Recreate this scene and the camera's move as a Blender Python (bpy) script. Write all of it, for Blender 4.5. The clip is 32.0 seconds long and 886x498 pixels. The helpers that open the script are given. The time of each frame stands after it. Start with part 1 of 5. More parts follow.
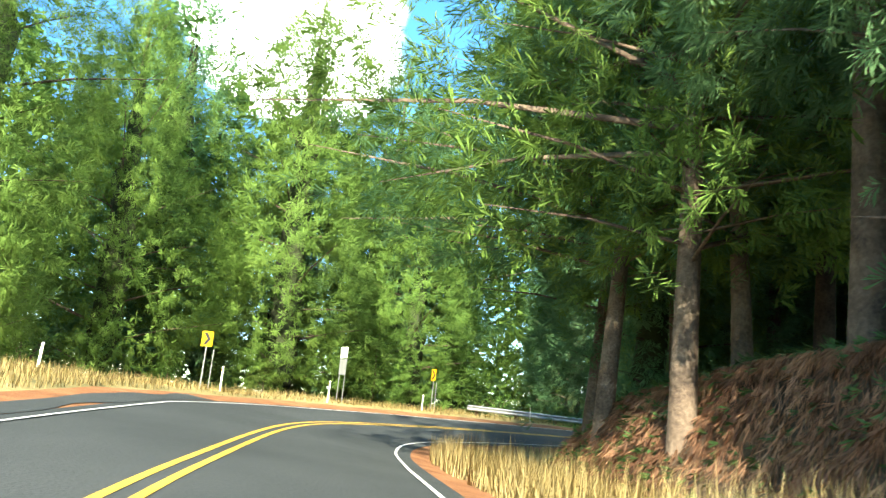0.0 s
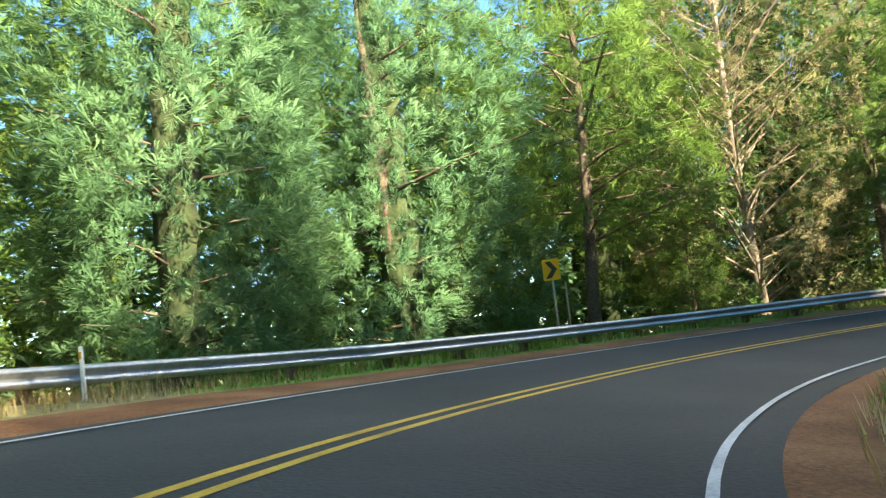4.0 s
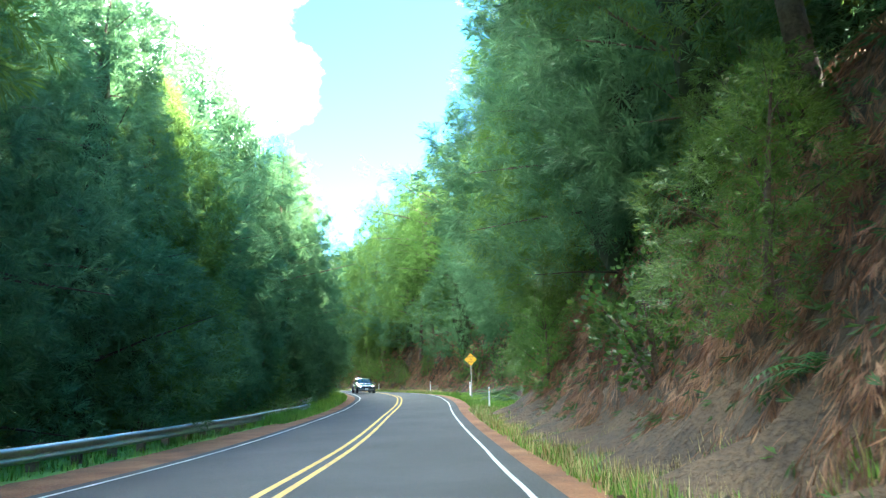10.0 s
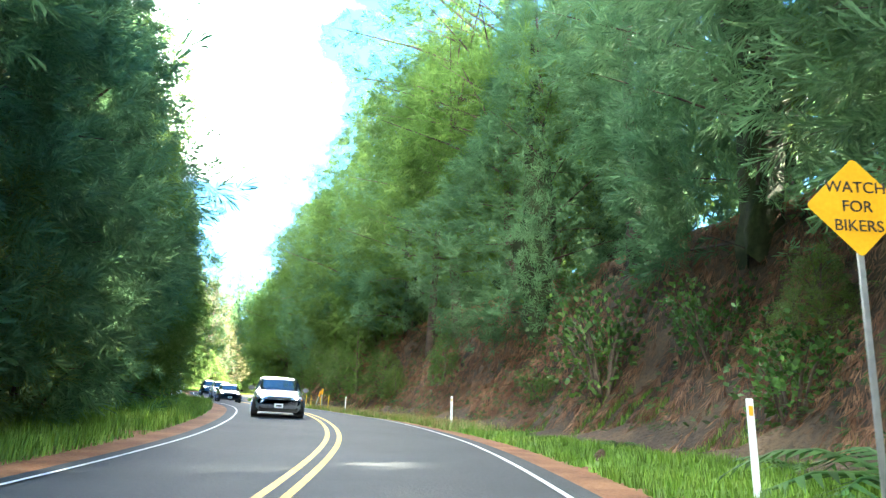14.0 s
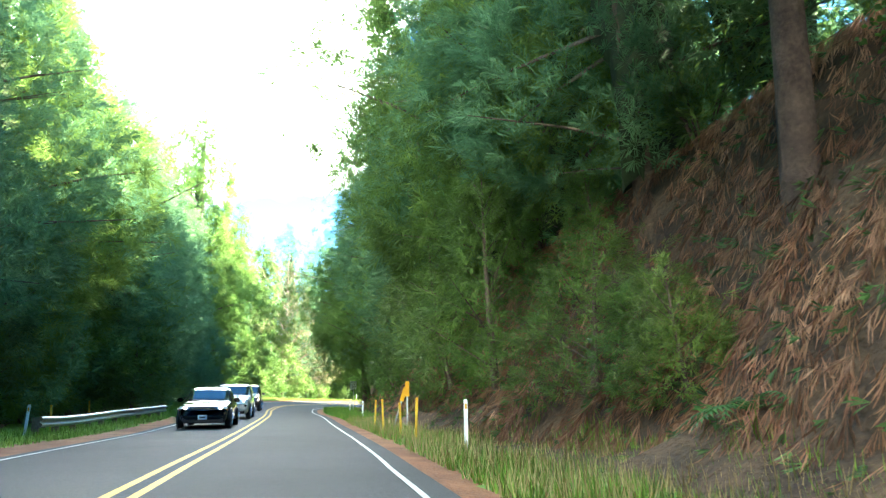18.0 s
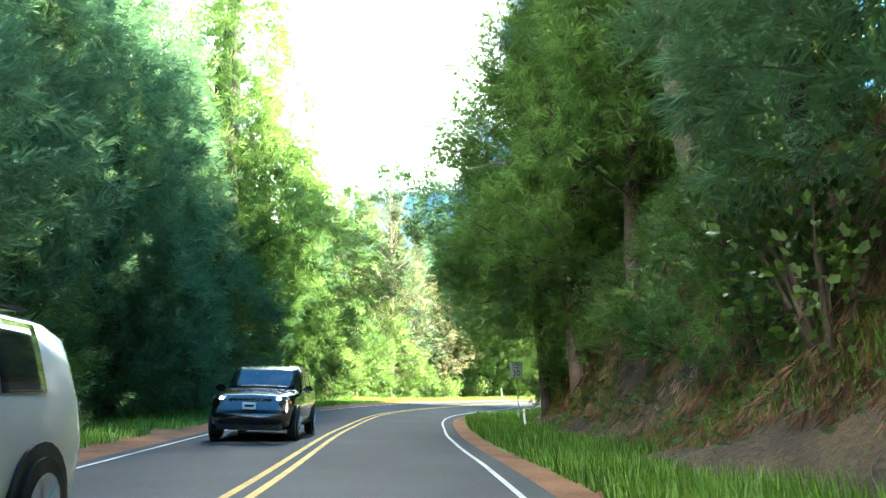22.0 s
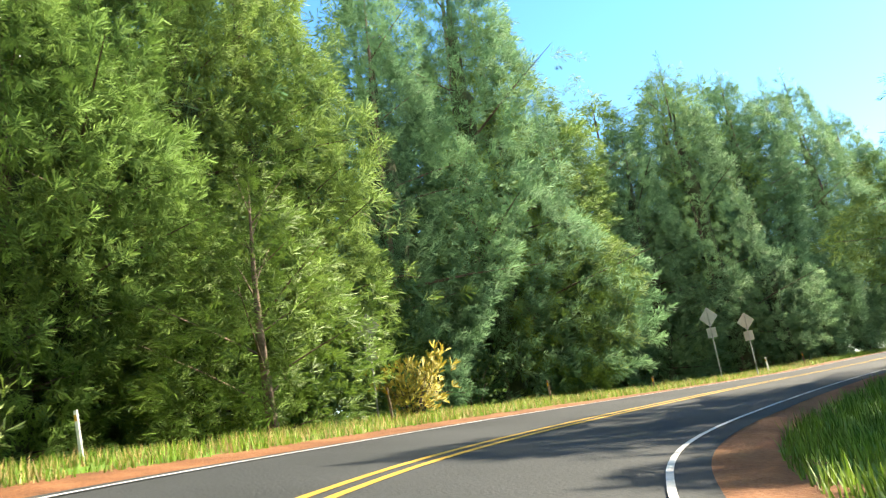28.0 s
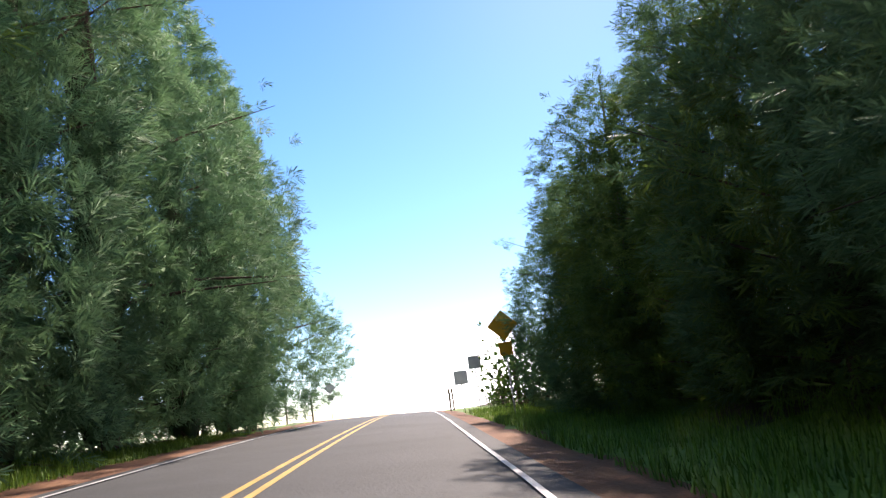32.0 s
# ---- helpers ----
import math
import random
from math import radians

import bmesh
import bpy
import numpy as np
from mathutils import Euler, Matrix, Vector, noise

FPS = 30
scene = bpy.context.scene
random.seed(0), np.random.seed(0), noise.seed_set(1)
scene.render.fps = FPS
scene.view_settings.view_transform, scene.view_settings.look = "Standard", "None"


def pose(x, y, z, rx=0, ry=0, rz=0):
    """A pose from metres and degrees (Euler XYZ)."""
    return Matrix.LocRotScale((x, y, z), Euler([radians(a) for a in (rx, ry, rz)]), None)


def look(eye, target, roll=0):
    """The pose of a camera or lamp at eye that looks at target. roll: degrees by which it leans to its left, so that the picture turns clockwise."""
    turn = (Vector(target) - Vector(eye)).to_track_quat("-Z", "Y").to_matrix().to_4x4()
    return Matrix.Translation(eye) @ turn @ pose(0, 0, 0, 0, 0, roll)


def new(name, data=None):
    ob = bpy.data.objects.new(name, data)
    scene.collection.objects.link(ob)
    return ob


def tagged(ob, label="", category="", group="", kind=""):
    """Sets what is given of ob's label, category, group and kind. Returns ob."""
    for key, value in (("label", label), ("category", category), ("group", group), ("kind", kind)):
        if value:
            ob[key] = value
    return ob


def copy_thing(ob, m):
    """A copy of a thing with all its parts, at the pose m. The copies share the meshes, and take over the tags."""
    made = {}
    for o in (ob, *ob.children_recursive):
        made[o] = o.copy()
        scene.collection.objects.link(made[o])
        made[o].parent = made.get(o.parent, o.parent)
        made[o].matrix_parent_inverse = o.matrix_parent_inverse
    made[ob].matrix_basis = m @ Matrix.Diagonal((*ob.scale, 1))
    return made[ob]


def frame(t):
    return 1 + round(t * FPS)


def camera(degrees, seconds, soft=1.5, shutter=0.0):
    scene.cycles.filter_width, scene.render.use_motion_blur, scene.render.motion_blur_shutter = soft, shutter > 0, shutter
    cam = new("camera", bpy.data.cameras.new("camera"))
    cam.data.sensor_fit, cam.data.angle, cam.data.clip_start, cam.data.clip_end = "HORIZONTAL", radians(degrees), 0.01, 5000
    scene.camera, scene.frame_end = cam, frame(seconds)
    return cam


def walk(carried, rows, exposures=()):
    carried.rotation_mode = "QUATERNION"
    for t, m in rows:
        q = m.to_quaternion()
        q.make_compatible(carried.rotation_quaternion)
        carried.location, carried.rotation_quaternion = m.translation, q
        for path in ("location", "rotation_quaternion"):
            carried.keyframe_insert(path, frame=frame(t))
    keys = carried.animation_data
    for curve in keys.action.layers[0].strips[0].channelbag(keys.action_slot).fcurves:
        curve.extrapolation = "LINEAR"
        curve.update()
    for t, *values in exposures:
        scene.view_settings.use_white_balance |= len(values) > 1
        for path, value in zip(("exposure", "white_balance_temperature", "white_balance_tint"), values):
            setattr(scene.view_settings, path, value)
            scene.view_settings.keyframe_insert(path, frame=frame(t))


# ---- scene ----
# ---------------------------------------------------------------- camera
PATH = (
    (0.0, 0.00, 0.00, 1.41, 102.0, -5.8, -1.6),
    (0.5, -0.38, 5.01, 1.54, 101.7, -3.9, 6.5),
    (1.0, -1.15, 9.75, 1.55, 101.2, -1.4, 9.3),
    (1.5, -1.94, 14.23, 1.49, 100.1, 0.8, 8.9),
    (2.0, -2.23, 18.31, 1.41, 99.4, 3.2, 4.5),
    (2.5, -1.98, 22.37, 1.44, 98.4, 5.3, -5.3),
    (3.0, -1.01, 26.21, 1.47, 97.9, 6.6, -13.9),
    (3.5, 0.85, 29.90, 1.53, 97.8, 6.7, -24.7),
    (4.0, 3.48, 33.30, 1.60, 98.0, 6.2, -36.7),
    (4.5, 6.77, 36.29, 1.68, 98.2, 5.7, -48.6),
    (5.0, 10.48, 38.60, 1.75, 98.5, 5.5, -60.3),
    (5.5, 14.55, 40.11, 1.82, 98.7, 5.4, -71.5),
    (6.0, 18.87, 40.75, 1.88, 98.3, 5.4, -82.5),
    (6.5, 23.63, 40.65, 2.06, 98.2, 5.7, -94.7),
    (7.0, 28.56, 39.62, 2.22, 98.8, 5.5, -104.3),
    (7.5, 33.69, 37.98, 2.39, 99.1, 5.0, -109.9),
    (8.0, 39.17, 35.89, 2.62, 99.9, 4.4, -112.4),
    (8.5, 45.28, 33.44, 2.82, 102.8, 4.2, -113.5),
    (9.0, 51.92, 30.68, 3.10, 103.4, 3.8, -113.9),
    (9.5, 58.45, 27.85, 3.48, 103.3, 2.9, -114.1),
    (10.0, 64.90, 25.28, 3.79, 103.5, 1.4, -114.4),
    (10.5, 71.41, 22.64, 4.08, 103.4, 0.7, -114.4),
    (11.0, 77.81, 19.94, 4.35, 103.2, 0.4, -114.3),
    (11.5, 83.95, 17.31, 4.75, 103.4, -0.1, -114.2),
    (12.0, 89.84, 14.80, 5.15, 103.7, -0.2, -114.3),
    (12.5, 95.39, 12.47, 5.56, 104.3, -0.6, -114.3),
    (13.0, 100.62, 10.33, 5.99, 104.6, -0.9, -114.2),
    (13.5, 105.35, 8.21, 6.52, 105.0, -1.5, -114.4),
    (14.0, 109.93, 6.31, 6.85, 105.1, -2.1, -114.3),
    (14.5, 114.17, 4.41, 7.28, 104.9, -2.4, -114.3),
    (15.0, 118.52, 2.65, 7.63, 104.7, -2.3, -114.0),
    (15.5, 123.14, 0.98, 8.00, 104.3, -1.4, -113.1),
    (16.0, 127.88, -0.56, 8.36, 104.0, -0.2, -111.8),
    (16.5, 132.56, -1.93, 8.72, 103.8, 0.9, -110.3),
    (17.0, 137.03, -3.09, 9.04, 103.9, 1.3, -108.6),
    (17.5, 141.34, -4.03, 9.35, 104.3, 1.4, -106.9),
    (18.0, 145.82, -4.89, 9.70, 104.6, 1.3, -105.2),
    (18.5, 150.31, -5.52, 10.03, 104.8, 1.3, -103.2),
    (19.0, 154.77, -5.99, 10.35, 105.1, 1.2, -101.3),
    (19.5, 159.45, -6.47, 10.72, 105.0, 1.1, -99.3),
    (20.0, 164.11, -6.86, 11.01, 104.7, 0.8, -98.2),
    (20.5, 168.87, -7.36, 11.33, 104.6, 0.6, -97.8),
    (21.0, 173.51, -7.75, 11.69, 104.6, 0.9, -97.6),
    (21.5, 178.18, -8.08, 11.98, 104.7, 1.4, -97.0),
    (22.0, 182.91, -8.42, 12.35, 104.6, 2.4, -96.6),
    (22.5, 187.78, -8.81, 12.69, 104.6, 2.8, -96.2),
    (23.0, 192.35, -9.18, 13.03, 104.8, 2.9, -96.1),
    (23.5, 197.03, -9.44, 13.39, 104.9, 3.0, -95.9),
    (24.0, 201.57, -9.65, 13.78, 104.8, 3.3, -95.7),
    (24.5, 206.25, -9.97, 14.07, 104.6, 3.6, -95.7),
    (25.0, 211.14, -10.38, 14.42, 104.4, 4.1, -96.2),
    (25.5, 216.36, -11.02, 14.82, 104.0, 4.8, -97.8),
    (26.0, 221.55, -11.91, 15.21, 103.6, 5.7, -101.0),
    (26.5, 226.33, -13.11, 15.53, 103.5, 6.6, -106.1),
    (27.0, 230.62, -14.70, 15.78, 103.3, 7.4, -111.9),
    (27.5, 234.51, -16.62, 16.02, 103.6, 8.4, -118.3),
    (28.0, 238.03, -19.03, 16.25, 103.9, 8.7, -125.4),
    (28.5, 241.40, -22.05, 16.52, 103.9, 8.8, -133.9),
    (29.0, 244.30, -25.54, 16.75, 102.9, 8.5, -142.8),
    (29.5, 246.60, -29.51, 16.92, 102.3, 8.6, -153.0),
    (30.0, 248.41, -33.83, 17.04, 102.4, 8.4, -159.7),
    (30.5, 249.82, -38.48, 17.26, 102.4, 7.9, -164.4),
    (31.0, 250.89, -43.51, 17.38, 102.4, 8.1, -168.5),
    (31.5, 251.80, -48.67, 17.56, 102.2, 8.0, -171.1),
    (32.0, 252.75, -54.06, 17.74, 101.8, 7.6, -172.4),
)

cam = camera(58.9, 32.0, soft=1.3, shutter=0.07)
walk(cam, [(r[0], pose(*r[1:])) for r in PATH],
     exposures=((0.0, 2.4, 7000, 0), (2.5, 2.45, 7500, 8), (5.0, 2.9, 7700, 8), (8.0, 3.85, 6700, 0), (10.0, 3.95, 6200, -3), (12.0, 4.05, 6800, 5), (14.5, 4.0, 6600, 4), (18.0, 3.85, 6500, 0), (20.0, 3.8, 6500, 0), (24.5, 3.4, 6900, 0), (26.2, 2.6, 7500, 5), (27.0, 2.35, 7900, 8), (29.0, 1.65, 7200, 8), (30.0, 1.2, 7000, 18), (32.0, 1.0, 6900, 24)))

# ---------------------------------------------------------------- world and sun
SUN_AZ, SUN_EL = radians(188.0), radians(32.5)      # clockwise from +y
world = bpy.data.worlds.new("sky")
scene.world = world
world.use_nodes = True
wn, wl = world.node_tree.nodes, world.node_tree.links
wn.clear()
w_out = wn.new("ShaderNodeOutputWorld")
w_sky = wn.new("ShaderNodeTexSky")
w_sky.sky_type, w_sky.sun_disc = "NISHITA", False
w_sky.sun_elevation, w_sky.sun_rotation, w_sky.altitude = SUN_EL, SUN_AZ, 1200
w_sky.ozone_density, w_sky.dust_density = 2.5, 0.15
w_blue = wn.new("ShaderNodeBackground")
w_blue.inputs["Strength"].default_value = 0.12
w_white = wn.new("ShaderNodeBackground")
w_white.inputs["Color"].default_value = (0.95, 0.97, 1.0, 1)
w_white.inputs["Strength"].default_value = 3.0
w_mix = wn.new("ShaderNodeMixShader")
w_co = wn.new("ShaderNodeTexCoord")
w_hue = wn.new("ShaderNodeHueSaturation")
w_hue.inputs["Saturation"].default_value, w_hue.inputs["Hue"].default_value = 1.25, 0.497
wl.new(w_sky.outputs[0], w_hue.inputs["Color"])
wl.new(w_hue.outputs[0], w_blue.inputs["Color"])


def wmath(op, a, b=None, c=None):
    n = wn.new("ShaderNodeMath")
    n.operation = op
    for i, v in enumerate((a, b, c)):
        if v is None:
            continue
        if isinstance(v, (int, float)):
            n.inputs[i].default_value = v
        else:
            wl.new(v, n.inputs[i])
    return n.outputs[0]


def cloud_bank(azimuth, elevation, reach):
    """How near the view is to one bank of cloud, 0 to 1; azimuth to the left from +y."""
    a, e = radians(azimuth), radians(elevation)
    n = wn.new("ShaderNodeVectorMath")
    n.operation = "DOT_PRODUCT"
    n.inputs[1].default_value = (-math.sin(a) * math.cos(e), math.cos(a) * math.cos(e), math.sin(e))
    wl.new(w_co.outputs["Generated"], n.inputs[0])
    r = wn.new("ShaderNodeMapRange")
    r.interpolation_type = "SMOOTHSTEP"
    r.inputs["From Min"].default_value, r.inputs["From Max"].default_value = math.cos(radians(reach)), math.cos(radians(reach * 0.45))
    wl.new(n.outputs["Value"], r.inputs["Value"])
    return r.outputs[0]


w_map = wn.new("ShaderNodeMapping")
w_map.inputs["Scale"].default_value = (1.0, 1.0, 1.5)
wl.new(w_co.outputs["Generated"], w_map.inputs["Vector"])
w_noise = wn.new("ShaderNodeTexNoise")
w_noise.inputs["Scale"].default_value, w_noise.inputs["Detail"].default_value, w_noise.inputs["Roughness"].default_value = 3.2, 9.0, 0.56
wl.new(w_map.outputs[0], w_noise.inputs["Vector"])
banks = None
for az, el, reach in ((-90, 38, 25), (-84, 26, 14), (-98, 26, 10), (13, 27, 11), (-174, -2, 9), (60, 20, 30)):
    one = cloud_bank(az, el, reach)
    banks = one if banks is None else wmath("MAXIMUM", banks, one)
w_dens = wmath("ADD", w_noise.outputs["Fac"], wmath("MULTIPLY", banks, 0.36))
w_ramp = wn.new("ShaderNodeMapRange")
w_ramp.interpolation_type = "SMOOTHSTEP"
w_ramp.inputs["From Min"].default_value, w_ramp.inputs["From Max"].default_value = 0.70, 0.84
wl.new(w_dens, w_ramp.inputs["Value"])
wl.new(w_ramp.outputs[0], w_mix.inputs[0])
wl.new(w_blue.outputs[0], w_mix.inputs[1])
wl.new(w_white.outputs[0], w_mix.inputs[2])
wl.new(w_mix.outputs[0], w_out.inputs[0])

sun = new("sun", bpy.data.lights.new("sun", "SUN"))
sun.data.energy, sun.data.angle, sun.data.color = 5.0, radians(0.53), (1.0, 0.93, 0.82)
sun_way = Vector((math.sin(SUN_AZ) * math.cos(SUN_EL), math.cos(SUN_AZ) * math.cos(SUN_EL), math.sin(SUN_EL)))
sun.matrix_world = look(sun_way * 300, (0, 0, 0))

# ---------------------------------------------------------------- materials


def material(name, colours, rough=0.8, scale=1.0, fine=18.0, bump=0.0, deep=0.03, metal=0.0, per="", spread=0.0, through_light=0.0, spec=0.3):
    """A surface of two or three colours mixed by noise at two scales; per: 'island' or 'object' adds a random shift in brightness and hue."""
    m = bpy.data.materials.new(name)
    m.use_nodes = True
    n, k = m.node_tree.nodes, m.node_tree.links
    bsdf, out = n["Principled BSDF"], n["Material Output"]
    bsdf.inputs["Roughness"].default_value, bsdf.inputs["Metallic"].default_value = rough, metal
    bsdf.inputs["Specular IOR Level"].default_value = spec
    co = n.new("ShaderNodeTexCoord")
    geo = n.new("ShaderNodeNewGeometry")
    big, small = n.new("ShaderNodeTexNoise"), n.new("ShaderNodeTexNoise")
    for t, s in ((big, scale), (small, scale * fine)):
        t.inputs["Scale"].default_value, t.inputs["Detail"].default_value = s, 5
        k.new(geo.outputs["Position"] if per != "object" else co.outputs["Object"], t.inputs["Vector"])
    add = n.new("ShaderNodeMath")
    add.operation = "MULTIPLY_ADD"
    add.inputs[1].default_value = 0.45
    k.new(small.outputs["Fac"], add.inputs[0])
    half = n.new("ShaderNodeMath")
    half.operation = "MULTIPLY"
    half.inputs[1].default_value = 0.6
    k.new(big.outputs["Fac"], half.inputs[0])
    k.new(half.outputs[0], add.inputs[2])
    ramp = n.new("ShaderNodeValToRGB")
    stops = ramp.color_ramp.elements
    stops[0].position, stops[1].position = 0.36, 0.68
    stops[0].color, stops[1].color = (*colours[0], 1), (*colours[-1], 1)
    if len(colours) > 2:
        e = stops.new(0.52)
        e.color = (*colours[1], 1)
    k.new(add.outputs[0], ramp.inputs[0])
    colour = ramp.outputs[0]
    if per:
        hsv = n.new("ShaderNodeHueSaturation")
        info = n.new("ShaderNodeObjectInfo")
        rnd = info.outputs["Random"] if per == "object" else geo.outputs["Random Per Island"]
        mv, mh = n.new("ShaderNodeMapRange"), n.new("ShaderNodeMapRange")
        mv.inputs["To Min"].default_value, mv.inputs["To Max"].default_value = 1 - spread, 1 + spread
        mh.inputs["To Min"].default_value, mh.inputs["To Max"].default_value = 0.5 - spread * 0.05, 0.5 + spread * 0.05
        k.new(rnd, mv.inputs["Value"])
        if per == "island":
            mix = n.new("ShaderNodeMath")
            mix.operation = "FRACT"
            plus = n.new("ShaderNodeMath")
            plus.operation = "ADD"
            k.new(info.outputs["Random"], plus.inputs[0])
            k.new(rnd, plus.inputs[1])
            k.new(info.outputs["Random"], mh.inputs["Value"])
        else:
            k.new(rnd, mh.inputs["Value"])
        k.new(mv.outputs[0], hsv.inputs["Value"])
        k.new(mh.outputs[0], hsv.inputs["Hue"])
        k.new(colour, hsv.inputs["Color"])
        colour = hsv.outputs[0]
    k.new(colour, bsdf.inputs["Base Color"])
    if bump:
        b = n.new("ShaderNodeBump")
        b.inputs["Strength"].default_value, b.inputs["Distance"].default_value = bump, deep
        k.new(small.outputs["Fac"], b.inputs["Height"])
        k.new(b.outputs[0], bsdf.inputs["Normal"])
    if through_light:
        tr, mx = n.new("ShaderNodeBsdfTranslucent"), n.new("ShaderNodeMixShader")
        mx.inputs[0].default_value = through_light
        k.new(colour, tr.inputs["Color"])
        k.new(bsdf.outputs[0], mx.inputs[1])
        k.new(tr.outputs[0], mx.inputs[2])
        k.new(mx.outputs[0], out.inputs["Surface"])
    return m


ASPHALT = material("asphalt", ((0.021, 0.025, 0.026), (0.030, 0.035, 0.036), (0.042, 0.047, 0.048)), 0.88, 0.35, 60, 0.5)
CINDER = material("cinder", ((0.10, 0.040, 0.015), (0.20, 0.080, 0.030), (0.28, 0.135, 0.058)), 0.95, 0.9, 22, 0.8)
WHITE_LINE = material("white_line", ((0.32, 0.32, 0.30), (0.52, 0.52, 0.50), (0.66, 0.66, 0.64)), 0.7, 1.2, 25, 0.2)
YELLOW_LINE = material("yellow_line", ((0.32, 0.19, 0.03), (0.50, 0.31, 0.04), (0.62, 0.39, 0.055)), 0.7, 1.2, 25, 0.2)
SOIL = material("soil", ((0.05, 0.035, 0.02), (0.09, 0.06, 0.035), (0.07, 0.085, 0.03)), 0.95, 0.25, 25, 0.8)
TURF = material("turf", ((0.07, 0.15, 0.016), (0.12, 0.22, 0.026), (0.18, 0.26, 0.04)), 0.9, 0.5, 20, 0.8)
STRAW = material("dry_turf", ((0.11, 0.10, 0.035), (0.22, 0.18, 0.07), (0.32, 0.25, 0.11)), 0.9, 0.5, 20, 0.8)
EARTH = material("bank_earth", ((0.025, 0.018, 0.012), (0.07, 0.043, 0.024), (0.13, 0.080, 0.042)), 0.95, 0.9, 12, 1.0, deep=0.1)
GREEN_GRASS = material("green_grass", ((0.085, 0.18, 0.018), (0.14, 0.27, 0.03), (0.22, 0.35, 0.045)), 0.6, 0.35, 12, per="island", spread=0.35, through_light=0.35)
DRY_GRASS = material("dry_grass", ((0.26, 0.19, 0.07), (0.40, 0.31, 0.12), (0.50, 0.42, 0.20)), 0.7, 0.5, 12, per="island", spread=0.3, through_light=0.35)
NEEDLES = material("pine_needles", ((0.082, 0.150, 0.030), (0.128, 0.218, 0.045), (0.180, 0.280, 0.062)), 0.7, 0.5, 22, per="island", spread=0.16, through_light=0.35, spec=0.12)
NEEDLES_BLUE = material("blue_green_needles", ((0.078, 0.165, 0.076), (0.124, 0.240, 0.105), (0.180, 0.305, 0.134)), 0.7, 0.5, 22, per="island", spread=0.16, through_light=0.42, spec=0.12)
NEEDLES_FRESH = material("fresh_needles", ((0.07, 0.14, 0.025), (0.115, 0.20, 0.036), (0.17, 0.265, 0.05)), 0.55, 0.6, 22, 1.0, per="island", spread=0.35, through_light=0.35)
NEEDLES_PALE = material("thin_pale_needles", ((0.13, 0.11, 0.045), (0.20, 0.18, 0.08), (0.30, 0.25, 0.13)), 0.7, 0.6, 9, per="island", spread=0.28, through_light=0.3)
DEAD_FERN = material("dead_fern", ((0.12, 0.062, 0.028), (0.26, 0.145, 0.07), (0.40, 0.25, 0.13)), 0.85, 0.4, 10, per="island", spread=0.4, through_light=0.2)
FERN = material("fern", ((0.03, 0.085, 0.02), (0.055, 0.13, 0.03), (0.09, 0.18, 0.04)), 0.55, 0.6, 10, per="island", spread=0.3, through_light=0.3)
BROAD_LEAF = material("broad_leaf", ((0.045, 0.10, 0.018), (0.08, 0.16, 0.028), (0.14, 0.22, 0.04)), 0.5, 0.7, 10, per="island", spread=0.35, through_light=0.35)
GORSE = material("yellow_green_leaf", ((0.16, 0.16, 0.025), (0.25, 0.24, 0.035), (0.36, 0.32, 0.05)), 0.6, 0.7, 10, per="island", spread=0.3, through_light=0.3)
# dark fill inside crowns: paints their inner shade and stops sky showing through
CROWN_SHADE = material("crown_shade", ((0.016, 0.026, 0.010), (0.036, 0.050, 0.018), (0.060, 0.075, 0.03)), 0.95, 0.9, 9, 0.8, per="object", spread=0.2)
BARK = material("bark", ((0.045, 0.03, 0.022), (0.10, 0.07, 0.05), (0.17, 0.125, 0.09)), 0.9, 1.5, 10, 1.0, per="object", spread=0.25)
PALE_BARK = material("pale_bark", ((0.17, 0.13, 0.09), (0.28, 0.22, 0.16), (0.40, 0.34, 0.26)), 0.9, 1.5, 10, 0.8, per="object", spread=0.2)
STEEL = material("galvanised_steel", ((0.24, 0.25, 0.25), (0.34, 0.35, 0.35), (0.44, 0.45, 0.45)), 0.42, 0.8, 14, 0.1, metal=0.75)
WOOD_POST = material("treated_timber", ((0.09, 0.06, 0.04), (0.15, 0.10, 0.07), (0.22, 0.16, 0.11)), 0.9, 3, 10, 0.6)
WHITE_POST = material("white_paint", ((0.55, 0.55, 0.52), (0.72, 0.72, 0.69), (0.8, 0.8, 0.78)), 0.6, 2.5, 12, 0.1)
YELLOW_POST = material("yellow_paint", ((0.45, 0.27, 0.02), (0.62, 0.40, 0.03), (0.7, 0.46, 0.05)), 0.55, 2.5, 12, 0.1)
SIGN_YELLOW = material("sign_yellow", ((0.52, 0.25, 0.008), (0.60, 0.30, 0.010), (0.65, 0.34, 0.015)), 0.4, 2, 15)
SIGN_WHITE = material("sign_white", ((0.66, 0.67, 0.66), (0.75, 0.76, 0.75), (0.8, 0.8, 0.8)), 0.45, 2, 15)
SIGN_GREEN = material("sign_green", ((0.01, 0.16, 0.085), (0.012, 0.21, 0.11), (0.018, 0.24, 0.13)), 0.4, 2, 15)
SIGN_BACK = material("sign_back", ((0.30, 0.31, 0.31), (0.38, 0.39, 0.39), (0.44, 0.45, 0.45)), 0.5, 2, 15, metal=0.6)
BLACK = material("black_paint", ((0.012, 0.012, 0.012), (0.02, 0.02, 0.02), (0.03, 0.03, 0.03)), 0.5, 2, 10)

